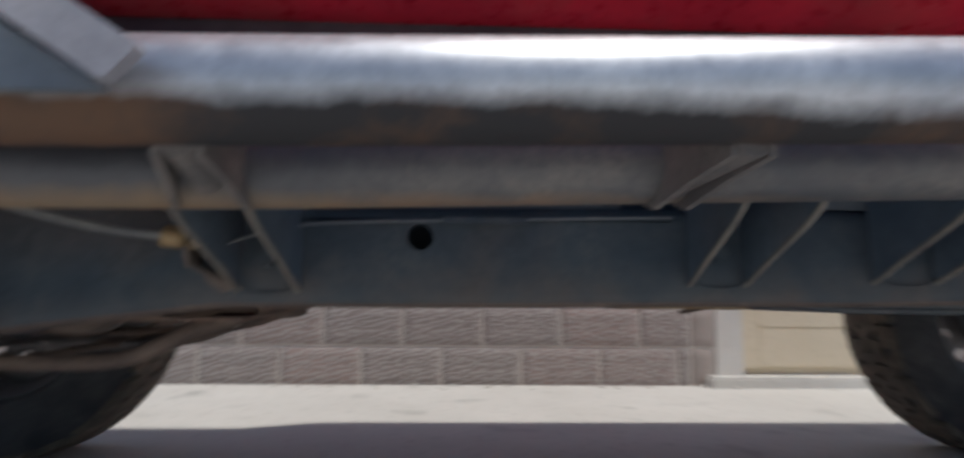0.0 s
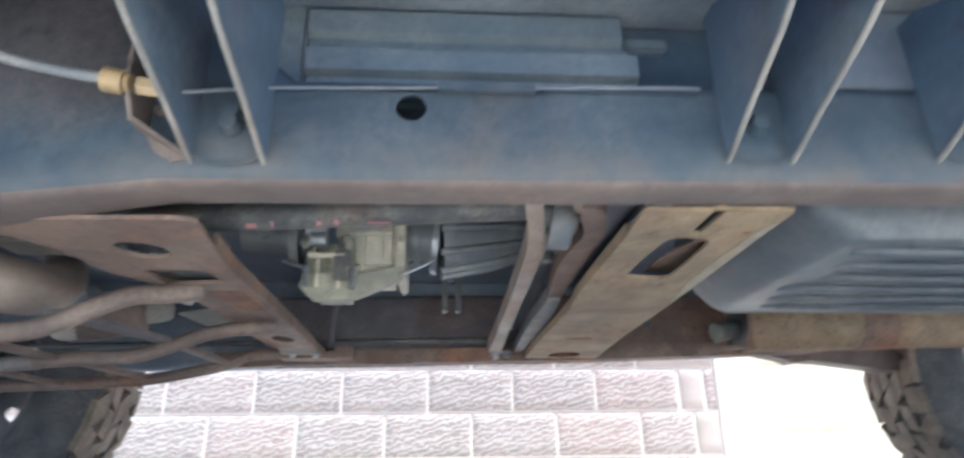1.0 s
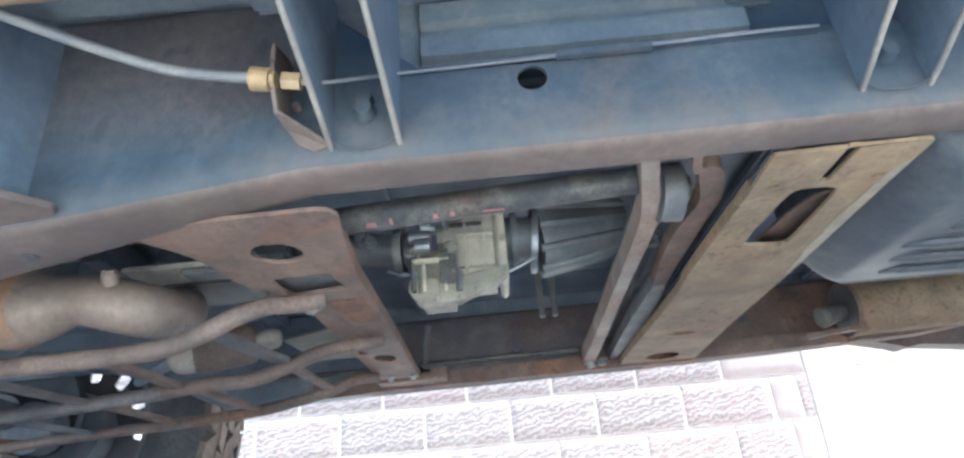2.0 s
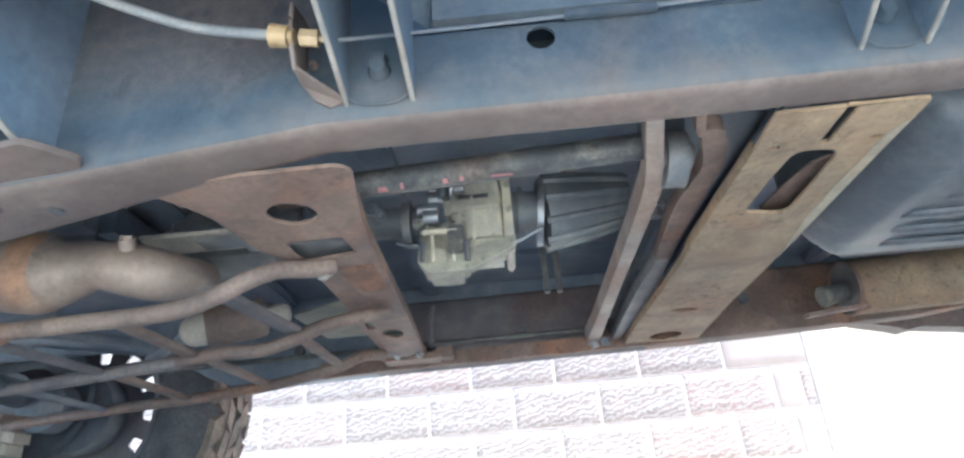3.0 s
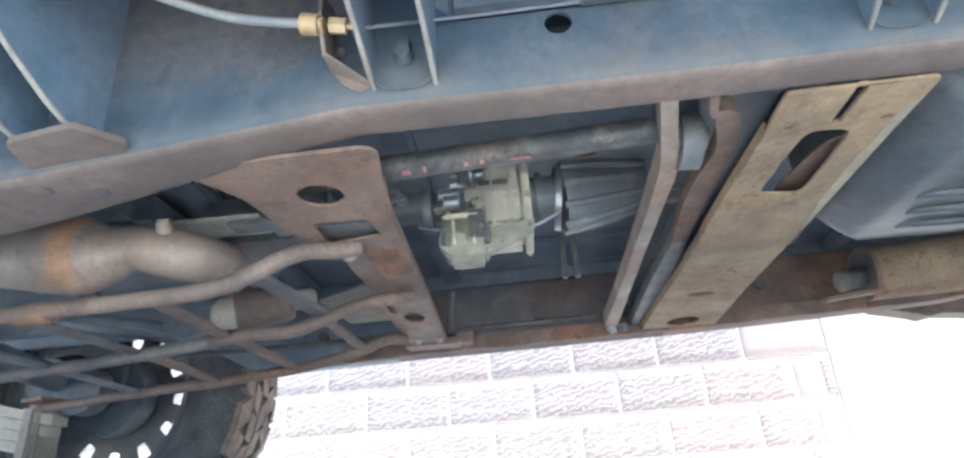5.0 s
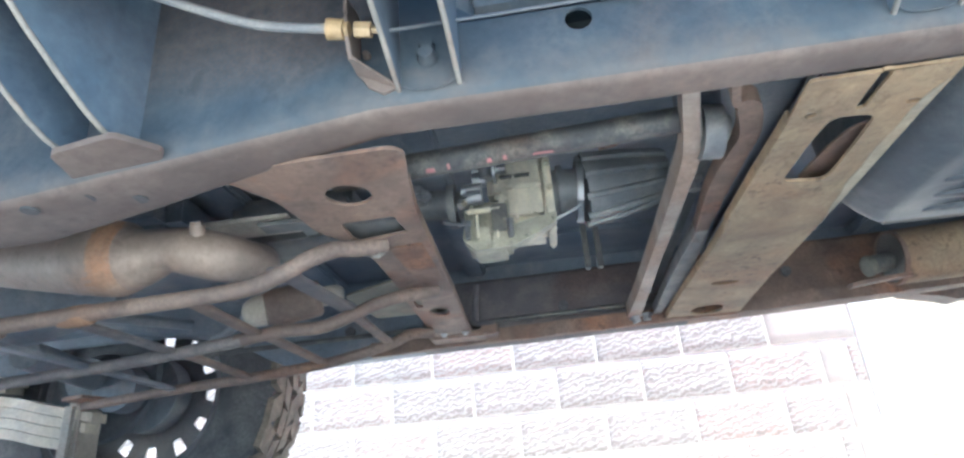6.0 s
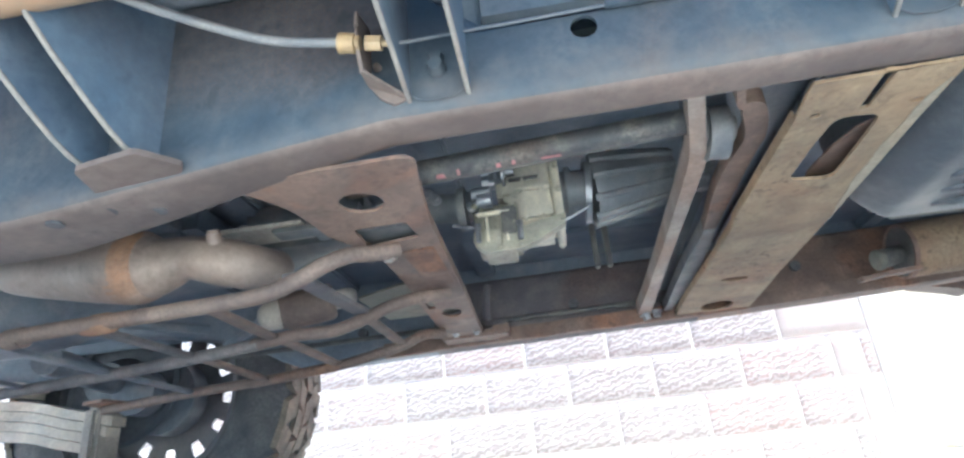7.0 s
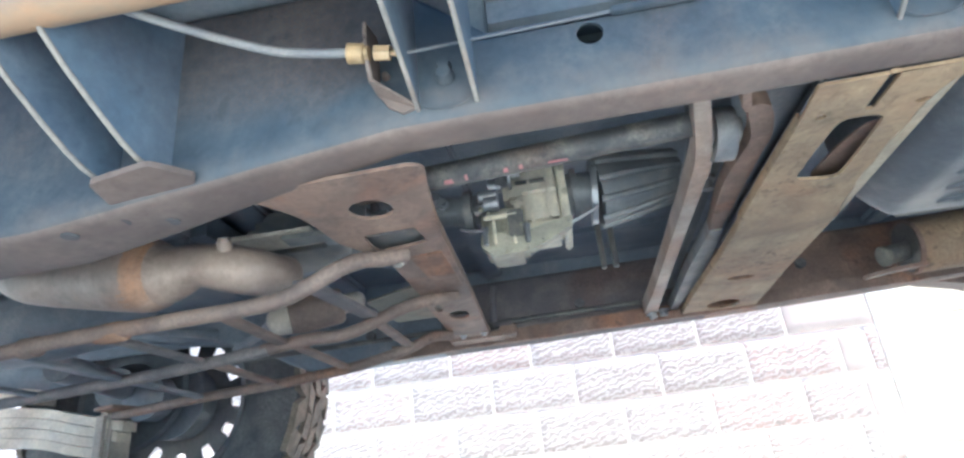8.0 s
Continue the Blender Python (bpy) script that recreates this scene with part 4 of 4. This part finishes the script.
cyl(bm, (-.5122, .244, .452), (-.5118, .240, .459), .0085, seg=6)
part("sensor_boss", bm, M_EXH, ex)
bm = bmesh.new()
sweep(bm, [(-.580, .593, .4355, .0300), (-.562, .599, .440, .0345), (-.53, .608, .447, .0355), (-.492, .620, .4555, .0350), (-.482, .623, .4575, .0290)], seg=24)
part("resonator_body", bm, M_ROD, ex, "tan dusty resonator body")
bm = bmesh.new()
sweep(bm, [(-.618, .582, .4270, .006), (-.613, .5835, .4282, .018), (-.600, .587, .431, .027), (-.577, .594, .4365, .0308)], seg=20)
part("end_cap", bm, M_DUST, ex, "pale end cap")
bm = bmesh.new()
sweep(bm, [(-.491, .620, .456, .0190), (-.465, .628, .4615, .0190), (-.453, .632, .464, .018), (-.445, .635, .466, .013), (-.442, .636, .4665, .006)], seg=24)
part("end_shell", bm, M_DUST, ex, "pale rounded resonator end")
bm = bmesh.new()
sweep(bm, [(.695, .855, .479, .012), (.696, .855, .479, .030), (.690, .855, .479, .048), (.679, .855, .4785, .0545)], seg=28)
part("end_plate", bm, M_SHAFT, ex, "dark recessed end plate")
bm = bmesh.new()
cyl(bm, (.697, .862, .478), (.630, .854, .466), .0185, .0200, seg=20)
part("inlet_pipe", bm, M_SHAFT, ex, "dark inlet pipe")
bm = bmesh.new()
sweep(bm, [(.6335, .8545, .4665, .0215), (.627, .8535, .4655, .0225), (.622, .853, .4648, .0205), (.6205, .853, .4646, .010)], seg=20, n=2)
part("inlet_stub", bm, M_OLIVE, ex, "olive dusty inlet stub")
bm = bmesh.new()
strap(bm, [(.553, .800, .410, .018), (.60, .812, .418, .020), (.64, .822, .4235, .022), (.688, .832, .4275, .024)], .02, .008)
part("hanger_strip", bm, M_CROSS, ex, "brown dusty hanger strip")
bm = bmesh.new()
sweep(bm, [(.683, .855, .478, .0565), (.72, .855, .480, .0575), (.82, .855, .483, .058), (1.02, .855, .488, .058), (1.28, .855, .494, .057), (1.32, .855, .495, .03), (1.75, .87, .53, .028)], seg=28)
part("rear_box", bm, M_TAN, ex, "beige dusty rear silencer")
bm = bmesh.new()
for k in range(28):
    a0, a1 = radians(k * 360 / 28), radians((k + 1) * 360 / 28)
    quad = []
    for a in (a0, a1):
        quad.append([bm.verts.new((x, .855 + r * math.cos(a), .4785 + r * math.sin(a))) for x, r in ((.684, .0585), (.675, .0585), (.675, .0535), (.684, .0535))])
    for m in range(4):
        bm.faces.new((quad[0][m], quad[1][m], quad[1][(m + 1) % 4], quad[0][(m + 1) % 4]))
bmesh.ops.remove_doubles(bm, verts=bm.verts, dist=1e-5)
part("seam_ring", bm, M_CROSS, ex)
bm = bmesh.new()
cyl(bm, (.935, .855, .486), (1.015, .855, .488), .0595, seg=28)
part("hanger_band", bm, M_CROSS, ex, "brown rusted hanger band")
# grey engine and casting shapes above the guard
bm = bmesh.new()
box(bm, -.611, -.3459, .4526, .6223, .5235, .6083, .03)
part("sump", bm, M_GREY, car, "grey sump casting")
bm = bmesh.new()
box(bm, -.5355, -.4114, .2954, .3575, .4782, .4844, .002)
part("heat_shield", bm, M_DUST, car, "bare metal heat shield")
bm = bmesh.new()
box(bm, -.457, -.363, .295, .332, .468, .475, .003)
box(bm, -.412, -.3861, .3123, .3693, .4747, .5244, .004)
box(bm, -.3722, -.3461, .3632, .4048, .4536, .5161, .004)
part("engine_mount", bm, M_GREY, car, "grey engine mount bracket")
engine = new("engine_underside")
engine.parent = car
tagged(engine, label="dark oily engine and axle underside")
bm = bmesh.new()
box(bm, -1.5863, -.6534, .389, .6859, .5235, .6295, .03)
part("block", bm, M_OIL, engine)
bm = bmesh.new()
sweep(bm, [(-1.4273, .5375, .497, .053), (-1.1623, .5375, .4811, .0795), (-.9714, .5375, .4864, .0742), (-.8442, .5375, .5129, .0477)], seg=20)
part("pan", bm, M_OIL, engine)
bm = bmesh.new()
cyl(bm, (-1.3265, 1.151, .4577), (-1.3265, 1.1622, .4577), .1682, .1772, seg=40)
cyl(bm, (-1.3041, 1.0669, .4465), (-1.3153, 1.151, .4521), .0561, .0785, seg=20)
part("brake_shield", bm, M_TANK, engine, "dusty dark brake shield")
bm = bmesh.new()
cyl(bm, (-1.2124, .7594, .4472), (-1.2817, 1.0893, .4465), .0331, seg=18)
part("axle_tube", bm, M_OIL, engine)
for pts in ([(-.6389, .3264, .4823), (-.8377, .466, .478), (-1.0405, .5858, .4832)], [(-.585, .6347, .4961), (-.7377, .8103, .482), (-.8808, .9401, .4764)], [(-1.2484, .3956, .4958), (-1.0661, .6224, .4955), (-.8713, .8359, .4941)]):
    bm = bmesh.new()
    sweep(bm, pts, .012, seg=10)
    part("link_rod", bm, M_OIL, engine)

bm = bmesh.new()
box(bm, -1.97, -1.44, 1.086, 1.10, .455, .652, .005)
part("inner_arch", bm, M_UNDER, car, "dark coated inner wheel arch")

# guard of bent tubes under the engine
guard = new("tube_guard")
guard.parent = car
tagged(guard, label="rusty tube guard with three bent runners and cross bars")
for material, pts in ((M_ROD, [(-1.30, .345, .353), (-.947, .297, .352), (-.771, .264, .352), (-.579, .246, .3515), (-.441, .235, .353), (-.381, .220, .362), (-.346, .221, .378), (-.320, .243, .396), (-.298, .266, .403), (-.283, .279, .408), (-.266, .291, .4145)]),
                      (M_ARM, [(-1.30, .652, .354), (-1.044, .604, .354), (-.808, .557, .355), (-.566, .495, .357)]),
                      (M_ROD, [(-.580, .4985, .3575), (-.4955, .481, .361), (-.436, .500, .366), (-.388, .504, .380), (-.345, .514, .399), (-.298, .517, .4095), (-.262, .530, .414), (-.240, .538, .420)]),
                      (M_ROD, [(-1.232, .985, .36), (-.887, .876, .36), (-.743, .846, .36), (-.620, .808, .361), (-.510, .782, .366), (-.394, .784, .390), (-.351, .797, .410), (-.312, .836, .4175)])):
    bm = bmesh.new()
    sweep(bm, pts, .0110, seg=14)
    part("runner", bm, material, guard)
for a, b, half, material in (((-.718, .256, .357), (-.711, .53, .358), .011, M_ARM), ((-.893, .29, .357), (-.908, .572, .358), .011, M_OIL), ((-.527, .245, .358), (-.536, .486, .361), .011, M_ROD),
                             ((-.709, .532, .36), (-.724, .838, .361), .012, M_ROD), ((-.906, .578, .358), (-.932, .885, .361), .011, M_OIL), ((-.530, .49, .362), (-.536, .788, .366), .011, M_ROD),
                             ((-.3875, .525, .389), (-.393, .775, .3935), .010, M_ROD), ((-.393, .232, .375), (-.381, .475, .386), .014, M_FAR), ((-1.10, .31, .357), (-1.12, .62, .359), .011, M_OIL)):
    bm = bmesh.new()
    d = (Vector(b) - Vector(a)).normalized()
    m = Matrix.Translation((Vector(a) + Vector(b)) / 2) @ d.to_track_quat("Y", "Z").to_matrix().to_4x4()
    h = (Vector(b) - Vector(a)).length / 2
    box(bm, -half, half, -h, h, -.004, .004, .0015, m)
    part("cross_bar", bm, material, guard)
bm = bmesh.new()
bolt(bm, (-.278, .290, .4085), (-.1, -.3, -1), .0085, .007)
part("end_bolt", bm, M_DUST, guard, "pale dusty bolt head")
bm = bmesh.new()
plate(bm, rounded([(-1.26, .94), (-1.19, .92), (-1.175, 1.0), (-1.25, 1.02)], .008), [], .008, lambda u, v, w: Vector((u, v, .370 + w)))
part("mount_tab", bm, M_CROSS, guard, "brown rusted mounting tab")
bm = bmesh.new()
sweep(bm, [(-.6546, .2561, .351, .0121), (-.6629, .2573, .351, .0146), (-.6878, .2606, .3511, .0146), (-.7043, .2618, .3512, .0121)], seg=14)
part("weld_collar", bm, M_BAND, guard, "orange rusted weld collar")
bm = bmesh.new()
cyl(bm, (-.8049, .2742, .3515), (-.8309, .2776, .3516), .0149, seg=14)
part("weld_collar", bm, M_ROD, guard)

# fuel tank
tank = new("fuel_tank")
tank.parent = car
tagged(tank, label="black ribbed fuel tank dulled with dust")
bm = bmesh.new()
def tank_ring(x0, y0, y1, r, z):
    """Rounded tank outline at height z, from its sloping end at x0."""
    return [bm.verts.new((x, y, z)) for x, y in rounded([(x0, y0), (1.32, y0), (1.32, y1), (x0, y1)], r, 8)]


rings = [tank_ring(.400, .120, .498, .05, .622), tank_ring(.400, .120, .498, .05, .510), tank_ring(.406, .122, .498, .05, .486), tank_ring(.428, .127, .497, .045, .458),
         tank_ring(.450, .132, .496, .038, .4405), tank_ring(.462, .136, .493, .03, .4345), tank_ring(.472, .142, .487, .025, .433)]
for a, b in zip(rings, rings[1:]):
    for k in range(len(a)):
        bm.faces.new((a[k], a[(k + 1) % len(a)], b[(k + 1) % len(a)], b[k]))
bm.faces.new(rings[0])
bm.faces.new(rings[-1])
shell = part("shell", bm, M_TANK, tank)
for i in range(6):
    y = .172 + i * .054
    bm = bmesh.new()
    sweep(bm, [(.492 + .014 * (i % 3), y + .012, .437), (.515 + .014 * (i % 3), y + .004, .4325), (.56, y, .4305), (.7152, y, .4298), (.9202, y + .003, .4298), (1.2392, y, .4325)], .0118, seg=10, n=3, flat=.5)
    part("rib", bm, M_TANK, tank)
bm = bmesh.new()
sweep(bm, [(.478, .4905, .4345), (.7, .4925, .4340), (1.0, .4925, .4340), (1.29, .4925, .4345)], .0032, seg=8, n=3)
part("seam_lip", bm, M_LIP, tank, "pale worn seam lip")

# leaf springs and hangers on the far side
spring = new("leaf_spring")
spring.parent = car
tagged(spring, label="beige dusty leaf spring pack, sunlight put into its pale colour")
for i in range(2):
    bm = bmesh.new()
    d = .0195 * i
    strap(bm, [(-1.86, 1.07, .488 - d, .09), (-1.70, 1.07, .474 - d, .09), (-1.60, 1.07, .461 - d, .09), (-1.53, 1.07, .450 - d, .088), (-1.50 - .012 * i, 1.07, .445 - d, .060)], .09, .0175)
    part("leaf", bm, M_PALE, spring)
for i in range(4):
    bm = bmesh.new()
    d, x1 = .0262 * i, -1.250 - .014 * i
    strap(bm, [(-1.86, 1.07, .424 - d, .09), (-1.60, 1.07, .400 - d, .09), (-1.47, 1.07, .383 - d, .09), (-1.38, 1.07, .359 - d, .09), (-1.30, 1.07, .340 - d, .088), (x1, 1.07, .328 - d, .055)], .09, .0245)
    part("leaf", bm, M_PALE, spring)
bm = bmesh.new()
box(bm, -1.322, -1.274, 1.016, 1.124, .225, .384, .014)
part("spring_clip", bm, M_DUST, spring, "pale dusty spring clip")
bm = bmesh.new()
plate(bm, rounded([(.853, .4702), (.949, .4486), (.973, .439), (1.009, .4462), (1.117, .4342), (1.237, .4174), (1.357, .4126), (1.453, .4342), (1.453, .5422), (.853, .5422)], .007), [], .06,
      lambda u, v, w: Vector((u, 1.157 + w, v)))
part("spring_hanger", bm, M_RAILB, car, "brown muddy spring hanger")
# brake hose, brass fittings, brake line
bm = bmesh.new()
sweep(bm, [(-.222, -.04, .494), (-.26, -.045, .498), (-.30, -.052, .505), (-.36, -.075, .521), (-.424, -.105, .541), (-.52, -.12, .59)], .0045, seg=12)
hose = part("brake_hose", bm, M_LINE, car, "pale grey brake hose")
bm = bmesh.new()
cyl(bm, (-.2275, -.04, .4945), (-.2125, -.039, .492), .0100, .0094, seg=12)
cyl(bm, (-.212, -.039, .492), (-.208, -.039, .4915), .007, seg=12)
cyl(bm, (-.203, -.038, .491), (-.188, -.037, .489), .0075, seg=6)
cyl(bm, (-.188, -.037, .489), (-.176, -.036, .487), .003, seg=10)
part("brass_fitting", bm, M_BRASS, hose, "yellow brass hose fitting")
bm = bmesh.new()
sweep(bm, [(-.178, -.034, .488), (-.12, -.012, .508), (-.05, -.006, .514), (.1, -.006, .518), (.20, -.006, .521), (.25, -.005, .522)], .0017, seg=8)
bline = part("brake_line", bm, M_SIDE, car, "thin metal brake line")
bm = bmesh.new()
box(bm, .022, .105, -.009, -.003, .5125, .5205, .001)
part("line_clip", bm, M_RAIL, bline)

# wheels
def wheel(cx, y_in, y_out):
    """A wheel with a block-tread tyre, inner side at y_in, outer at y_out."""
    w = new("wheel")
    w.parent = car
    w.matrix_basis = pose(cx, (y_in + y_out) / 2, R_TYRE * GROW - .02, 0, 0, 0 if y_out > y_in else 180) @ Matrix.Diagonal((GROW, 1, GROW, 1))
    return w


R_TYRE, GROW = .347, 1.254


def mesh_of(br, name, material):
    me = bpy.data.meshes.new(name)
    bmesh.ops.recalc_face_normals(br, faces=br.faces)
    for f in br.faces:
        f.smooth = True
    br.to_mesh(me)
    br.free()
    me.set_sharp_from_angle(angle=radians(32))
    me.materials.append(material)
    return me


def tyre_mesh():
    br = bmesh.new()
    prof = [(-.075, .198), (-.098, .215), (-.106, .255), (-.104, .30), (-.092, .330), (-.06, .336), (.06, .336), (.092, .330), (.104, .30), (.106, .255), (.098, .215), (.075, .198)]
    n = 64
    rings = [[br.verts.new((r * math.cos(t), y, r * math.sin(t))) for y, r in prof] for t in (2 * math.pi * k / n for k in range(n))]
    for a, b in zip(rings, rings[1:] + rings[:1]):
        for k in range(len(prof) - 1):
            br.faces.new((a[k], a[k + 1], b[k + 1], b[k]))
    carcass = mesh_of(br, "tyre", M_RUBBER)
    br = bmesh.new()
    rng = random.Random(4)
    count = 34
    lanes = ((-.101, -.061, .322, .0), (-.058, -.019, .336, .5), (-.016, .021, .337, .0), (.024, .061, .336, .5), (.064, .101, .322, .25))
    for y0, y1, rr, off in lanes:
        for k in range(count):
            a0 = 2 * math.pi * (k + off + rng.uniform(-.06, .06)) / count
            da = 2 * math.pi / count * .44
            skew = rng.uniform(-.55, .55) * da
            ya, yb = y0 + rng.uniform(-.003, .003), y1 + rng.uniform(-.003, .003)
            vs = []
            for top in (0, 1):
                for y, s in ((ya, -1), (yb, 1)):
                    base = (.330 if abs(y) > .09 else .336)
                    r = base - .004 if not top else (.340 if abs(y) > .09 else R_TYRE)
                    for d in (-1, 1):
                        a = a0 + d * da * (.93 if top else 1) + s * skew
                        vs.append(br.verts.new((r * math.cos(a), y, r * math.sin(a))))
            for f in ((4, 5, 7, 6), (0, 1, 5, 4), (2, 6, 7, 3), (0, 4, 6, 2), (1, 3, 7, 5)):
                br.faces.new([vs[i] for i in f])
    return carcass, mesh_of(br, "tread", M_TREAD)


def rim_mesh():
    br = bmesh.new()
    prof = [(-.085, .205), (-.088, .212), (-.078, .200), (-.05, .188), (.05, .184), (.078, .200), (.088, .212), (.085, .202), (.05, .176), (-.05, .180), (-.085, .205)]
    n = 48
    rings = [[br.verts.new((r * math.cos(t), y, r * math.sin(t))) for y, r in prof] for t in (2 * math.pi * k / n for k in range(n))]
    for a, b in zip(rings, rings[1:] + rings[:1]):
        for k in range(len(prof) - 1):
            br.faces.new((a[k], a[k + 1], b[k + 1], b[k]))
    slots = []
    for k in range(12):
        a = radians(27 + 30 * k)
        c, s = math.cos(a), math.sin(a)
        pts = rounded([(.113, -.011), (.146, -.015), (.146, .015), (.113, .011)], .006, 2)
        slots.append([(u * c - v * s, u * s + v * c) for u, v in pts])
    plate(br, ellipse(0, 0, .181, .181, 48), slots, .006, lambda u, v, w: Vector((u, .045 + w - .10 * max(0, .10 - math.hypot(u, v)), v)))
    me = bpy.data.meshes.new("rim")
    bmesh.ops.recalc_face_normals(br, faces=br.faces)
    for f in br.faces:
        f.smooth = True
    br.to_mesh(me)
    br.free()
    me.set_sharp_from_angle(angle=radians(35))
    me.materials.append(M_RIM)
    return me


def drum_mesh():
    br = bmesh.new()
    cyl(br, (0, -.04, 0), (0, .03, 0), .085, seg=32)
    cyl(br, (0, -.16, 0), (0, -.10, 0), .05, seg=20)
    me = bpy.data.meshes.new("brake_drum")
    br.to_mesh(me)
    br.free()
    me.materials.append(M_OIL)
    return me


(TYRE, TREAD), RIM, DRUM = tyre_mesh(), rim_mesh(), drum_mesh()
for cx in (-1.218, 1.695):
    for yi, yo in ((1.12, 1.33), (-.08, -.29)):
        w = wheel(cx, yi, yo)
        for nm, me in (("tyre", TYRE), ("tread", TREAD), ("rim", RIM), ("brake_drum", DRUM)):
            ob = new(nm, me)
            ob.parent = w
            if nm == "tread":
                tagged(ob, kind="stuff")
        tagged(w, label="dusty wheel with a chunky mud tyre")

# ---- wall blocks ----
def inset(i, n, half):
    """Even steps across a face, with a narrow worn arris at both ends."""
    if i in (0, n):
        return -half if i == 0 else half
    return (half - .005) * (2 * (i - 1) / max(1, n - 2) - 1)


def block_mesh(length, name, material):
    br = bmesh.new()
    nx, nz = max(3, round(length / .04)), 6
    box_w, box_h = length / 2 - .0065, COURSE / 2 - .0065
    grid = []
    for i in range(nx + 1):
        col = []
        for k in range(nz + 1):
            x, z = inset(i, nx, box_w), inset(k, nz, box_h)
            edge = i in (0, nx) or k in (0, nz)
            col.append(br.verts.new((x, .001 if edge else -.004 + .0012 * noise.noise((x * 30, 7.0, z * 30)), z)))
        grid.append(col)
    for i in range(nx):
        for k in range(nz):
            br.faces.new((grid[i][k], grid[i + 1][k], grid[i + 1][k + 1], grid[i][k + 1]))
    rim = [grid[i][0] for i in range(nx + 1)] + [grid[nx][k] for k in range(1, nz + 1)] + [grid[i][nz] for i in range(nx - 1, -1, -1)] + [grid[0][k] for k in range(nz - 1, 0, -1)]
    backs = [br.verts.new((v.co.x, .016, v.co.z)) for v in rim]
    for k in range(len(rim)):
        j = (k + 1) % len(rim)
        br.faces.new((rim[k], rim[j], backs[j], backs[k]))
    me = bpy.data.meshes.new(name)
    bmesh.ops.recalc_face_normals(br, faces=br.faces)
    for f in br.faces:
        f.smooth = True
    br.to_mesh(me)
    br.free()
    me.materials.append(material)
    return me


MESHES = {}
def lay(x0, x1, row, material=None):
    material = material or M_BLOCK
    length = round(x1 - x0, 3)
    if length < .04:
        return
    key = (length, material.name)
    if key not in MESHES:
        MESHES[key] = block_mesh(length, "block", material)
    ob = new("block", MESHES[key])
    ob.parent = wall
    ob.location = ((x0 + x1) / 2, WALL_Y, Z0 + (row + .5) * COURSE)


for row in range(11):
    joint = .99 if row % 2 else 1.19
    if row == 2:
        lay(1.200, 1.322, row, M_PLAIN)
        lay(1.328, WALL_X1, row)
    elif row == 3:
        lay(joint, WALL_X1, row, M_PLAIN)
    elif row < 2:
        lay(joint, 1.26, row)
        lay(1.26, WALL_X1, row, M_PLAIN)
    else:
        lay(joint, min(joint + BLOCK, WALL_X1), row)
        if joint + BLOCK < WALL_X1:
            lay(joint + BLOCK, WALL_X1, row)
    x = joint
    while x > WALL_X0:
        lay(max(x - BLOCK, WALL_X0), x, row)
        x -= BLOCK
    if row < 11:
        x = DOOR_X1 + (.2 if row % 2 else 0)
        if row % 2:
            lay(DOOR_X1, x, row)
        while x < 6.6:
            lay(x, min(x + BLOCK, 6.6), row)
            x += BLOCK
